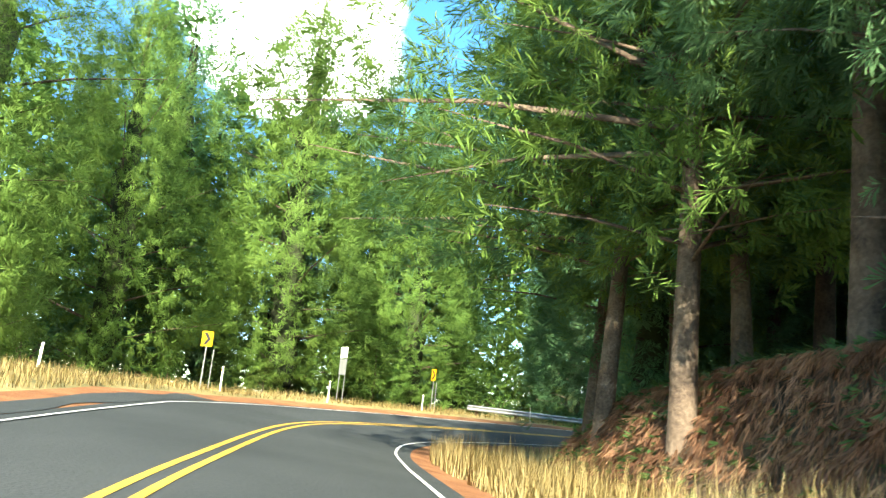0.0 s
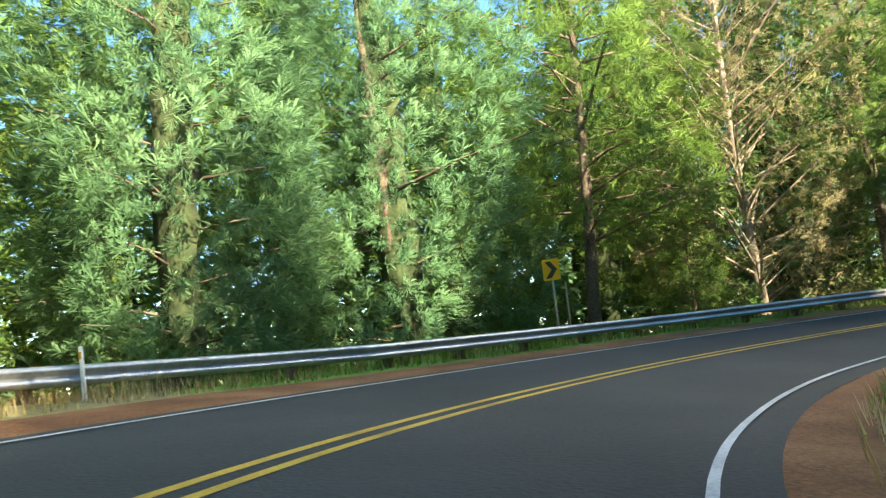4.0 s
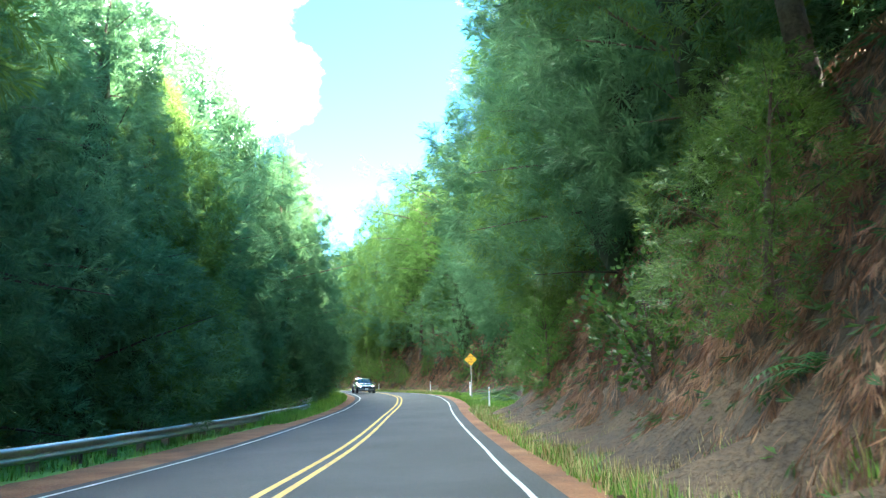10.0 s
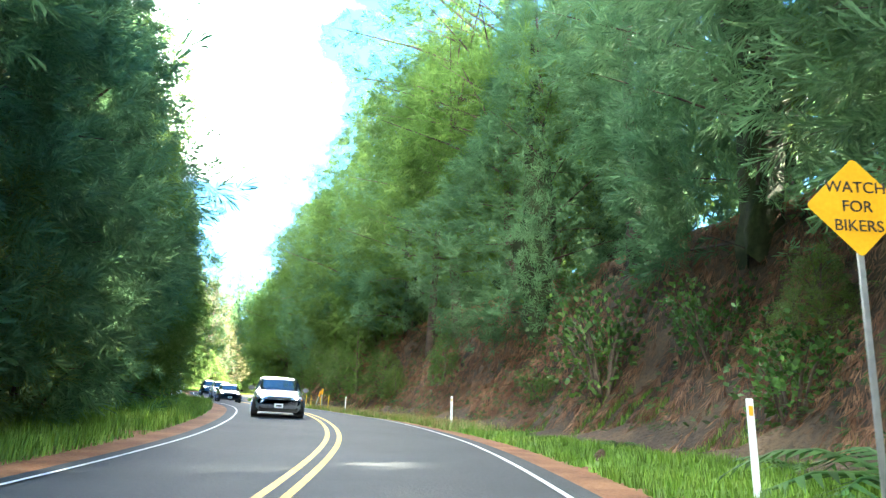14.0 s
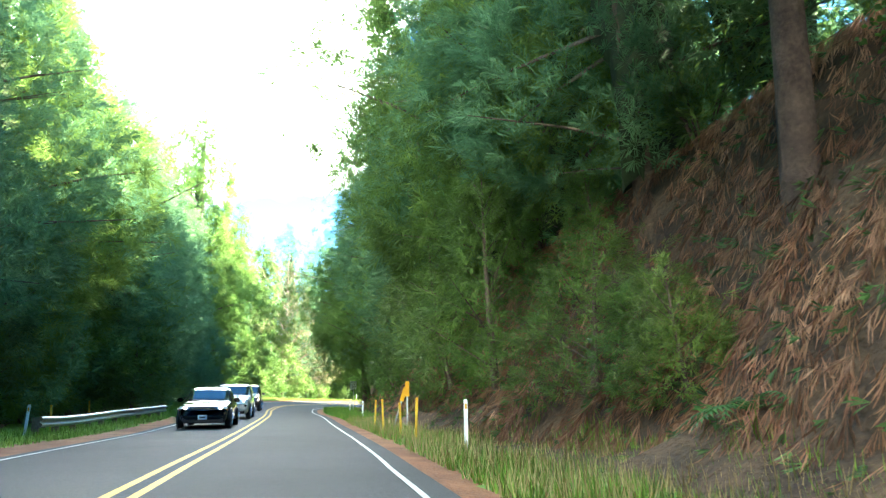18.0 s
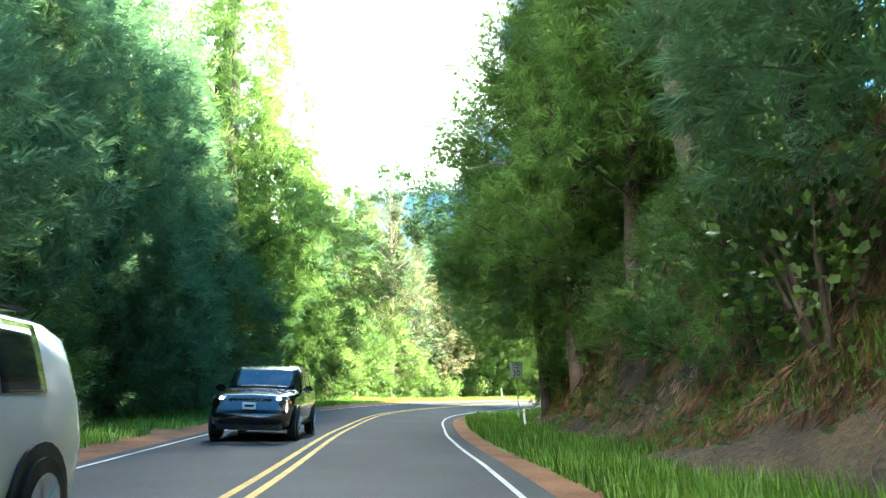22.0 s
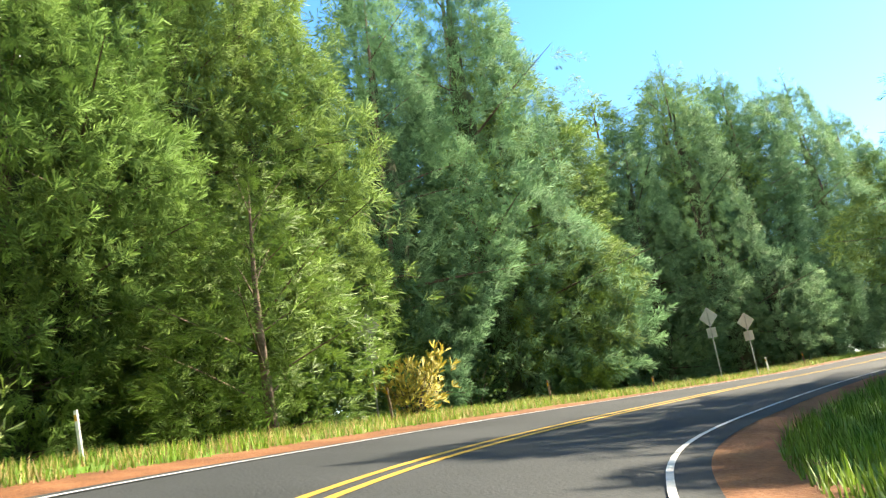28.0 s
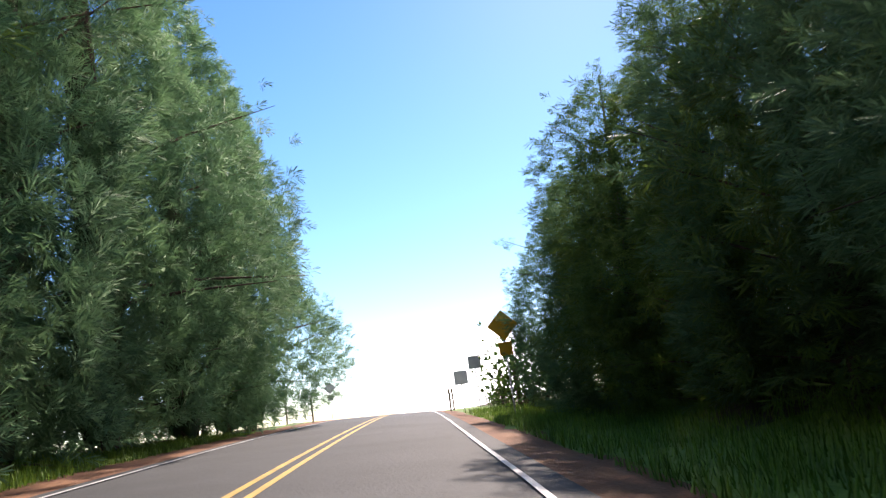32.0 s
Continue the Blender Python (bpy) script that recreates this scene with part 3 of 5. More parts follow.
def crown_core(rng, height, radius, clear, gap, lobes, thick):
    """A ragged, torn shell well within the needles; its dark colour paints inner shade."""
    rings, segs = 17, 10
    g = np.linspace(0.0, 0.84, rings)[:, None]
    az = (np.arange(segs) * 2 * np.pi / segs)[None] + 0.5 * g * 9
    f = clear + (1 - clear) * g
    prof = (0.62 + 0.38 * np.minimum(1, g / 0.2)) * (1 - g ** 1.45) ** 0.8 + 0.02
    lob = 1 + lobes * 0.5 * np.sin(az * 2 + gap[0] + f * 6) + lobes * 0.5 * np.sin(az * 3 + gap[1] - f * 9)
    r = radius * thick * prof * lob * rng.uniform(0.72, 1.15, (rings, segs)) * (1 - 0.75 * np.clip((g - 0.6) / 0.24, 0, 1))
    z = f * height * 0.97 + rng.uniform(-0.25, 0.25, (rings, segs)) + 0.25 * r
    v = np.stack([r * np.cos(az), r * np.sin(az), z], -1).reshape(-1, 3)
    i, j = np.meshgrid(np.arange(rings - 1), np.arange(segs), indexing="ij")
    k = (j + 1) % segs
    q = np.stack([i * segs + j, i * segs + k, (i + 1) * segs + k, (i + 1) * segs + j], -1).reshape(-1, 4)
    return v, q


def pine(seed, height, radius, clear, tufts, leaf, needle=0.44, width=0.045, per_tuft=9, droop=0.5, lobes=0.35, bark=None, rising=0.25, bare=0.0, limbs=34, tip=0.42, up=0.0, thick=0.0, tassel=False, boughs=7.0, flat=0.42, full=0.0, name="pine_tree"):
    """A conifer: a tapered trunk with limbs, and a crown of needle brushes set along branches. clear: bare share of the stem; tip: how wide a brush opens."""
    rng = np.random.RandomState(seed)
    bend = rng.uniform(-0.02, 0.02, 2) * height
    zs = np.linspace(-0.8, height * 0.97, 9)
    u = np.clip(zs / height, 0, 1)
    stem = np.stack([bend[0] * np.sin(u * 2.5), bend[1] * np.sin(u * 3.1), zs], 1)
    r0 = 0.011 * height + 0.04
    wood = [limb(stem, r0 * (1 - 0.93 * u) + 0.12 * r0 * (u < 0.05), 9)]
    nb = int(height * boughs)
    gap = rng.uniform(0, 6.28, 3)
    spec, lengths = [], []
    for b in range(nb):
        f = clear + (1 - clear) * (b + rng.uniform(0, 1)) / nb
        az = b * 2.4 + rng.uniform(-0.5, 0.5)
        g = (f - clear) / (1 - clear)
        prof = (0.62 + 0.38 * min(1, g / 0.2)) * (1 - g ** 1.45) ** 0.8 * 1.08 + 0.04
        lob = 1 + lobes * 0.5 * math.sin(az * 2 + gap[0] + f * 6) + lobes * 0.5 * math.sin(az * 3 + gap[1] - f * 9)
        ln = max(0.3, radius * prof * lob * rng.uniform(0.62, 1.15))
        spec.append((f, az, ln, rising + 0.7 * g ** 1.5 + rng.uniform(-0.2, 0.2)))
        lengths.append((ln + 0.3) ** 1.4)
    total = sum(lengths)
    at, way = [], []
    z_up = np.array([0, 0, 1.0])
    for b, (f, az, ln, tilt) in enumerate(spec):
        z0 = f * height * 0.96
        base = np.array([np.interp(z0, zs, stem[:, 0]), np.interp(z0, zs, stem[:, 1]), z0])
        out = np.array([math.cos(az), math.sin(az), 0])
        sag = droop * 0.25
        curve = lambda t: base + np.outer(t, out * ln) + np.outer(math.tan(tilt) * t - sag * t * t, z_up * ln)
        if b % max(1, nb // limbs) == 0:
            r = max(0.012, r0 * 0.2 * ln / radius + 0.008)
            wood.append(limb(curve(np.array([0, 0.5, 1.0])), (r, r * 0.65, r * 0.12), 3))
        if rng.rand() < bare:
            continue
        side = np.cross(out, z_up)
        m = max(2, int(tufts * (1 - full) * lengths[b] / total + rng.rand()))
        t = 0.97 - 0.84 * rng.rand(m) ** 1.3
        spread = rng.uniform(-1, 1, m) * ln * flat * (1.2 - t * 0.6)
        at.append(curve(t) + side * spread[:, None] + z_up * (rng.normal(0, 0.14 + 0.06 * ln, m) - np.abs(spread) * 0.2)[:, None])
        way.append(out * 0.8 + side * (np.sign(spread) * 0.5)[:, None] + z_up * (rng.uniform(-0.7, 0.6, m) - droop + up)[:, None])
    if full:
        # the closed outer face of the crown, in boughs with dark gaps between them
        m = int(tufts * full * 1.6)
        g = rng.rand(m) * 0.95
        prof = (0.62 + 0.38 * np.minimum(1, g / 0.2)) * (1 - g ** 1.45) ** 0.8 * 1.02 + 0.03
        keep = rng.rand(m) < prof + 0.08
        g, prof = g[keep], prof[keep]
        f, az = clear + (1 - clear) * g, rng.uniform(0, 2 * np.pi, len(g))
        lob = 1 + lobes * 0.4 * np.sin(az * 2 + gap[0] + f * 6) + lobes * 0.4 * np.sin(az * 3 + gap[1] - f * 9)
        z = f * height * 0.985
        bump = rough(az * radius * 0.9 + seed * 13.0, z + az * 0.5, 1.1)
        r = radius * prof * lob * (0.92 + 0.15 * bump) * (1 - 0.22 * rng.rand(len(g)) ** 2)
        keep = bump > -0.78
        z, az, r = (z + 0.1 * r)[keep], az[keep], r[keep]
        out = np.stack([np.cos(az), np.sin(az), np.zeros(len(az))], 1)
        at.append(np.stack([np.interp(z, zs, stem[:, 0]), np.interp(z, zs, stem[:, 1]), z], 1) + out * r[:, None])
        way.append(out * 0.9 + rng.normal(0, 0.35, out.shape) + z_up * (rng.uniform(-0.5, 0.6, len(az)) - droop + up)[:, None])
    top = np.stack([np.full(8, stem[-1, 0]), np.full(8, stem[-1, 1]), np.linspace(height * 0.92, height, 8)], 1)
    at.append(top)
    way.append(np.tile((0, 0, 1.0), (8, 1)) + rng.normal(0, 0.25, (8, 3)))
    v, f, nrm = (plumes if tassel else needles)(rng, np.vstack(at), np.vstack(way), per_tuft, needle, width, tip, droop * (0.9 if tassel else 0.15))
    tree = new(name)
    # an added dark core closes gaps in the crown in place of deep shade
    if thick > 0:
        part("inner_thicket", mesh_of("inner_thicket", *crown_core(rng, height, radius, clear, gap, lobes, thick), CROWN_SHADE), tree, "dark inner shell painted as the crown's shade")
    part("trunk", mesh_of("trunk", *join_up(wood), bark or BARK, True), tree)
    part("crown", mesh_of("crown", v, f, leaf, normals=nrm), tree)
    return tree


def bush(seed, height, radius, leaf, count, size=0.11, width=0.035, name="bush", per=5, upright=0.4, fine=False):
    """A shrub: several stems and many small leaves in an uneven, open crown."""
    rng = np.random.RandomState(seed)
    wood, at, way = [], [], []
    for b in range(9):
        az, ln = rng.uniform(0, 6.28), rng.uniform(0.7, 1.1)
        tip = np.array([math.cos(az) * radius * rng.uniform(0.3, 0.85), math.sin(az) * radius * rng.uniform(0.3, 0.85), height * rng.uniform(0.6, 1.0)])
        root = np.array([math.cos(az), math.sin(az), 0]) * 0.08
        mid = (root + tip) * 0.5 + np.array([0, 0, 0.12 * height])
        wood.append(limb([root - (0, 0, 0.2), mid, tip], (0.02 * height, 0.013 * height, 0.004), 4))
        m = count // 9
        t = rng.uniform(0.15, 1.05, m)[:, None]
        c = root * (1 - t) ** 2 + 2 * mid * t * (1 - t) + tip * t * t
        p = c + rng.normal(0, 1, (m, 3)) * np.array([radius, radius, height * 0.6]) * 0.2
        p[:, 2] = np.abs(p[:, 2]) + 0.05
        at.append(p)
        w = p - np.array([0, 0, height * 0.35])
        way.append(w / np.linalg.norm(w, axis=1)[:, None] + np.array([0, 0, upright]))
    v, f, nrm = (needles if fine else brushes)(rng, np.vstack(at), np.vstack(way), per, size, width, 0.8, 0.1, lift=0.5)
    tree = new(name)
    part("stem", mesh_of("stem", *join_up(wood), BARK, True), tree)
    part("foliage", mesh_of("foliage", v, f, leaf, normals=nrm), tree)
    return tree


def park(thing):
    """Lay a pattern thing aside in the list of kinds; it is moved to its first place when used."""
    thing["used"] = 0
    return thing


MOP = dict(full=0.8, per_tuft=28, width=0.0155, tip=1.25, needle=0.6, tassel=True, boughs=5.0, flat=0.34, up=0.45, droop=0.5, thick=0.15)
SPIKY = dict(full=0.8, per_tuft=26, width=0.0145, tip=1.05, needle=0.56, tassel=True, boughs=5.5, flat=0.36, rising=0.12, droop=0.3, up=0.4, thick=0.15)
KIND_TALL = [park(pine(11, 18, 4.6, 0.01, 3400, NEEDLES, lobes=0.6, **MOP)), park(pine(12, 20, 4.9, 0.01, 3600, NEEDLES, lobes=0.7, **MOP)), park(pine(13, 16, 4.2, 0.01, 3300, NEEDLES, lobes=0.5, **MOP)), park(pine(14, 19, 4.5, 0.02, 3500, NEEDLES, lobes=0.7, **MOP))]
KIND_BLUE = [park(pine(21, 18, 4.4, 0.01, 3600, NEEDLES_BLUE, lobes=0.5, **SPIKY)), park(pine(22, 16, 4.2, 0.01, 3500, NEEDLES_BLUE, lobes=0.6, **SPIKY)), park(pine(23, 20, 4.7, 0.02, 3800, NEEDLES_BLUE, lobes=0.7, **SPIKY))]
KIND_STEM = [park(pine(41, 19, 5.0, 0.22, 2400, NEEDLES_BLUE, lobes=0.8, limbs=50, **{**MOP, "thick": 0, "full": 0.6})), park(pine(42, 18, 4.8, 0.18, 2400, NEEDLES, lobes=0.8, limbs=50, **{**MOP, "thick": 0, "full": 0.6})), park(pine(43, 21, 4.2, 0.55, 1700, NEEDLES, lobes=0.8, limbs=50, **{**MOP, "thick": 0, "full": 0.6}))]
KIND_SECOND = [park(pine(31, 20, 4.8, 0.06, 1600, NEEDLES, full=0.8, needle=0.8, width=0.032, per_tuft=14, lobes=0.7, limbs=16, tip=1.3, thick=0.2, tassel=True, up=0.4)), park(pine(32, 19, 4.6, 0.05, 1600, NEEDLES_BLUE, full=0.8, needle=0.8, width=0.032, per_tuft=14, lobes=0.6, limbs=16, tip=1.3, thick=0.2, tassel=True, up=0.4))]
KIND_PALE = [park(pine(51, 17, 6.0, 0.04, 4200, NEEDLES_PALE, full=0.5, per_tuft=13, needle=0.42, width=0.013, bark=PALE_BARK, limbs=90, lobes=0.5, rising=0.45, bare=0.10, tip=1.3, tassel=True, up=0.3)), park(pine(52, 18, 3.8, 0.15, 1500, NEEDLES_PALE, per_tuft=8, needle=0.42, width=0.022, bark=PALE_BARK, limbs=90, rising=0.3, bare=0.25, tip=1.3, tassel=True, up=0.3))]
YOUNG = dict(full=0.7, per_tuft=24, needle=0.42, width=0.0115, tip=1.15, tassel=True, up=0.5, droop=0.35, limbs=18, name="young_pine")
KIND_YOUNG = [park(pine(61, 4.2, 1.6, 0.02, 420, NEEDLES_FRESH, rising=0.5, **YOUNG)), park(pine(62, 6.0, 2.0, 0.02, 620, NEEDLES_FRESH, rising=0.45, **YOUNG))]
KIND_BUSH = [park(bush(71, 1.8, 1.5, BROAD_LEAF, 480, 0.13, 0.038, per=3)), park(bush(72, 2.6, 1.9, BROAD_LEAF, 560, 0.16, 0.048, per=3)), park(bush(73, 1.7, 1.5, NEEDLES_FRESH, 380, 0.34, 0.028, per=5, fine=True)), park(bush(74, 1.2, 1.1, GORSE, 280, 0.2, 0.02, per=6, fine=True))]

LABELS = {
    "tall": ("tall pine with drooping yellow-green needles beside the road", "pine tree", "roadside pines"),
    "blue": ("dense dark blue-green conifer beside the road", "conifer tree", "roadside conifers"),
    "second": ("tall dark pine in the wood behind the roadside trees", "pine tree", "pines of the wood behind"),
    "stem": ("high pine with a bare dark lower trunk", "pine tree", "bare-stemmed pines"),
    "pale": ("half-dead pine with pale dry twigs and thin needles", "pine tree", "half-dead pines"),
    "young": ("young bright green pine growing on the verge", "young pine", "young pines"),
    "bush": ("leafy green shrub at the foot of the trees", "bush", "undergrowth shrubs"),
}
KINDS = {"tall": KIND_TALL, "blue": KIND_BLUE, "second": KIND_SECOND, "stem": KIND_STEM, "pale": KIND_PALE, "young": KIND_YOUNG, "bush": KIND_BUSH}
plant_rng = np.random.RandomState(77)
STANDING = []


def plant(kind, s, d, size=1.0, which=None, lean=2.0, sink=0.1, broad=1.0):
    """Stand a tree or shrub of a kind on the ground at station s, d metres to the right."""
    which = plant_rng.randint(len(KINDS[kind])) if which is None else which
    src = KINDS[kind][which]
    x, y, z = spot(s, d)
    m = pose(x, y, z - sink, plant_rng.uniform(-lean, lean), plant_rng.uniform(-lean, lean), plant_rng.uniform(0, 360))
    wide = size ** 0.75 * plant_rng.uniform(0.92, 1.1) * broad
    m = m @ Matrix.Diagonal((wide, wide, size, 1))
    lab = LABELS[kind]
    if src["used"] == 0:
        ob, src["used"] = src, 1
        ob.matrix_basis = m
    else:
        ob = copy_thing(src, m)
    tagged(ob, lab[0], lab[1], lab[2])
    STANDING.append((x, y))
    return ob


def free(s, d, room):
    """Whether a tree can stand here: off the road and not on another."""
    p = on_road(s, d)
    _, dd = nearest(p[0], p[1])
    if abs(dd[0]) < abs(d) - 1.5:
        return False
    return all((p[0] - x) ** 2 + (p[1] - y) ** 2 > room * room for x, y in STANDING)


# trees that stand out along the way
for kind, s, d, size, which in (
        ("pale", 329, -14.0, 1.2, 0), ("pale", 324, -13.4, 1.15, 1), ("stem", 306.5, 8.0, 1.15, 1), ("stem", 301, 7.6, 1.0, 0), ("stem", 295, 8.2, 1.0, 1), ("pale", 116.5, -10.5, 1.1, 1), ("pale", 123, -9.2, 1.05, 0), ("blue", 86, -10.5, 1.0, 0), ("blue", 91, -9.8, 0.95, 2),
        ("stem", 117.5, -7.2, 1.0, 2), ("stem", 119.0, -7.6, 1.05, 2), ("stem", 109, -9.6, 1.05, 1), ("tall", 337, -13.0, 0.95, 0), ("tall", 341.5, -12.8, 1.0, 1), ("blue", 350, -13.2, 1.1, 2), ("pale", 120.5, -8.8, 1.0, 1)):
    plant(kind, s, d, size, which)

# trees inside the first bend, whose shade lies across the road, and the tall ones beside the climb
for kind, s, d, size, which in (
        ("tall", 62.5, -14.5, 1.3, 0), ("stem", 44.5, 8.6, 1.0, 0), ("stem", 50, 7.8, 1.0, 1), ("stem", 55, 7.8, 0.95, 0), ("stem", 60, 8.6, 0.95, 1), ("stem", 52.5, 10.2, 1.0, 0), ("stem", 57.5, 10.6, 1.0, 1), ("blue", 65, 10.5, 1.0, 0),
        ("blue", 356, -13.6, 1.45, 2), ("tall", 360, -14.5, 1.25, 3), ("blue", 368, -11.8, 1.05, 1), ("blue", 373, -9.4, 1.1, 2), ("blue", 378, -8.6, 1.15, 0), ("blue", 383, -7.8, 1.2, 1), ("blue", 388, -7.0, 1.15, 2), ("blue", 393, -6.2, 1.1, 0), ("blue", 398, -5.9, 1.05, 1), ("blue", 403, -5.9, 0.95, 2),
        # unseen trees behind the start, added only to shade the right-hand bank
        ("blue", 18, 7.4, 1.0, 0), ("blue", 22.5, 7.2, 1.05, 1), ("blue", 27, 7.2, 1.0, 2), ("blue", 31.5, 7.4, 1.0, 0), ("blue", 34.5, 10.5, 1.15, 1), ("stem", 38.5, 11.5, 1.45, 0), ("blue", 30, 12.5, 1.5, 2), ("blue", 36, 15.0, 1.5, 0), ("blue", 42, 14.5, 1.4, 1)):
    plant(kind, s, d, size, which)
# narrower trees, also out of view, added to deepen that shade
for s, d, which in ((24.5, 6.7, 2), (30, 6.7, 0), (35, 6.8, 1), (40.5, 8.6, 0), (38.5, 11.5, 2)):
    plant("blue", s, d, 1.15, which, broad=0.66)

# the wood on the left
LEFT_H = ((30, 1.35), (64, 1.3), (75, 1.2), (81, 0.95), (100, 1.05), (112, 1.3), (140, 1.2), (180, 1.12), (250, 1.2), (268, 1.35), (305, 1.35), (335, 1.2), (348, 1.25), (358, 1.1), (375, 1.05), (400, 0.9))
for row, (more, gap, kinds) in enumerate(((0.0, 5.6, ("tall", "blue")), (5.0, 4.4, ("second",)))):
    s = 66.0 + row * 3
    while s < (400 if row == 0 else 392):
        d = -(over(s, LEFT_D) + more + plant_rng.uniform(-0.5, 1.3))
        k = kinds[plant_rng.randint(len(kinds))]
        if row == 0:
            k = "tall" if (s < 84 or 312 < s < 349 or plant_rng.rand() < 0.2) else "blue"
            if 88 < s < 126:
                k = ("stem", "pale", "stem", "tall")[plant_rng.randint(4)]
        if free(s, d, 2.9) and not (row == 0 and 316 < s < 333):
            plant(k, s, d, over(s, LEFT_H) * plant_rng.uniform(0.8, 1.1), broad=1.2 if s > 366 else 1.0)
        s += gap * plant_rng.uniform(0.8, 1.25)

# the wood above the bank on the right
RIGHT_H = ((0, 1.2), (40, 1.15), (60, 0.85), (100, 0.8), (105, 0.5), (110, 0.4), (128, 0.4), (135, 0.9), (150, 1.0), (172, 1.05), (200, 1.12), (225, 1.05), (265, 1.0), (280, 1.1), (308, 1.05), (322, 0.6), (345, 0.52), (360, 0.58), (380, 0.5), (400, 0.42))
for row, (more, gap, kinds) in enumerate(((0.2, 5.5, ("blue", "stem", "tall", "stem")), (5.0, 6.0, ("second",)))):
    s = 4.0 + row * 2
    while s < 398:
        inner = 62 < s < 98 or 300 < s < 345
        d = over(s, TOE) + over(s, RISE) * 0.42 + more + plant_rng.uniform(0.0, 1.2) + (2.0 if inner else 0) + (2.6 if 328 < s < 353 else 0.4 if s > 345 else 0)
        k = kinds[plant_rng.randint(len(kinds))]
        if k == "stem" and s > 335:
            k = "blue"
        if k == "second" and s < 62:
            k = "stem"
        over_road = row == 0 and 174 < s < 226
        if free(s, d, 2.5):
            plant(k, s, d, over(s, RIGHT_H) * (0.95 if row else 1.0) * plant_rng.uniform(0.85, 1.15), sink=0.4, lean=4, broad=1.2 if over_road else 1.06)
        s += gap * plant_rng.uniform(0.8, 1.25) * (0.72 if s > 345 else 1.0)

# undergrowth at the wood's edge and on the bank
for side, gap, s0, s1 in ((-1, 2.6, 36, 398), (1, 2.2, 100, 392)):
    s = s0
    while s < s1:
        d = -(over(s, LEFT_D) - plant_rng.uniform(0.2, 2.0)) if side < 0 else over(s, TOE) + plant_rng.uniform(0.4, 4.2)
        if free(s, d, 1.3):
            which = None
            k = "young" if plant_rng.rand() < 0.28 else "bush"
            if k == "bush":
                which = plant_rng.randint(3)
            plant(k, s, d, plant_rng.uniform(0.6, 1.25), which)
        s += gap * plant_rng.uniform(0.7, 1.5) * (1.5 if side > 0 and 145 < s < 222 else 1.0)
s = 108.0
while s < 300:
    d = over(s, TOE) + over(s, RISE) * plant_rng.uniform(0.15, 0.5)
    if free(s, d, 1.2):
        plant("young", s, d, plant_rng.uniform(0.5, 1.1), lean=10)
    s += plant_rng.uniform(2.5, 4.5) if s < 145 or s > 222 else plant_rng.uniform(4.0, 8.0)
plant("bush", 344.5, -7.6, 1.5, 3)
for s, d, size in ((181, -5.9, 0.5), (183.2, -5.7, 0.6), (185.5, -5.8, 0.55), (188, -5.9, 0.6), (200, -6.2, 0.6)):
    plant("bush", s, d, size, 0)
for s, d, size, which in ((332, -10.2, 1.4, 2), (335, -10.6, 1.3, 2), (395, 6.8, 1.3, 0), (398, 6.4, 1.2, 1), (401, 6.2, 1.0, 0), (404, 6.0, 0.8, 2)):
    plant("bush", s, d, size, which)
for s, d, size, which in ((319.5, -9.2, 0.95, 1), (322.5, -8.8, 1.15, 1), (325.5, -9.0, 1.2, 1), (328.5, -9.2, 1.2, 0), (331, -8.9, 0.8, 0), (339.5, -7.6, 1.05, 1)):
    plant("young", s, d, size, which, broad=1.2)


def far_wood(name, rows, seed, leaf):
    """The wood further back, of which no single tree can be told: many coarse crowns and stems in one piece."""
    rng = np.random.RandomState(seed)
    pieces = []
    for s0, s1, d0, d1, n, tall in rows:
        for _ in range(n):
            s, d = rng.uniform(s0, s1), rng.uniform(d0, d1)
            q = on_road(s, d)
            _, dd = nearest(q[0], q[1])
            if abs(dd[0]) < 13.5:
                continue
            z = float(ground(q[0], q[1])[0])
            h, r = tall * rng.uniform(0.75, 1.15), rng.uniform(2.8, 4.2)
            k = 60 if h > 6 else 60
            f = rng.uniform(0.03, 1, k)
            az = rng.uniform(0, 6.28, k)
            rr = r * (1 - f ** 1.4) * rng.uniform(0.5, 1.0, k) + 0.15
            at = np.stack([q[0] + np.cos(az) * rr, q[1] + np.sin(az) * rr, z + f * h], 1)
            way = np.stack([np.cos(az), np.sin(az), rng.uniform(-0.7, 0.4, k)], 1)
            long, wide, per = (1.3, 0.17, 5) if h > 6 else (0.6, 0.075, 8)
            pieces.append(needles(rng, at, way, per, long, wide, 0.7, 0.2, axis=np.array([q[0], q[1], 0])))
    v, f = join_up([p[:2] for p in pieces])
    return tagged(new(name, mesh_of(name, v, f, leaf, normals=np.vstack([p[2] for p in pieces]))), "dark dense pine wood standing behind the roadside trees", "woodland", kind="stuff")


far_wood("distant_wood", ((66, 330, -38, -18.5, 300, 19), (335, 385, -28, -17, 45, 15), (136, 300, 17, 32, 140, 14), (84, 136, 19, 32, 40, 6.5), (4, 60, 28, 40, 40, 17), (58, 392, -22, -13.8, 400, 4.0), (34, 64, -32, -17, 70, 5.0), (364, 412, -24, -13.6, 110, 5.0)), 5, NEEDLES_BLUE)
far_wood("distant_sunlit_wood", ((64, 110, -34, -17.5, 170, 21), (34, 60, -38, -21, 50, 20), (54, 68, -38, -24, 45, 20), (310, 350, -32, -18, 110, 21)), 6, NEEDLES)

# ---------------------------------------------------------------- guard rails
W_BEAM = ((0.0, 0.155), (0.035, 0.145), (0.08, 0.10), (0.08, 0.07), (0.012, 0.02), (0.0, 0.0), (0.012, -0.02), (0.08, -0.07), (0.08, -0.10), (0.035, -0.145), (0.0, -0.155))


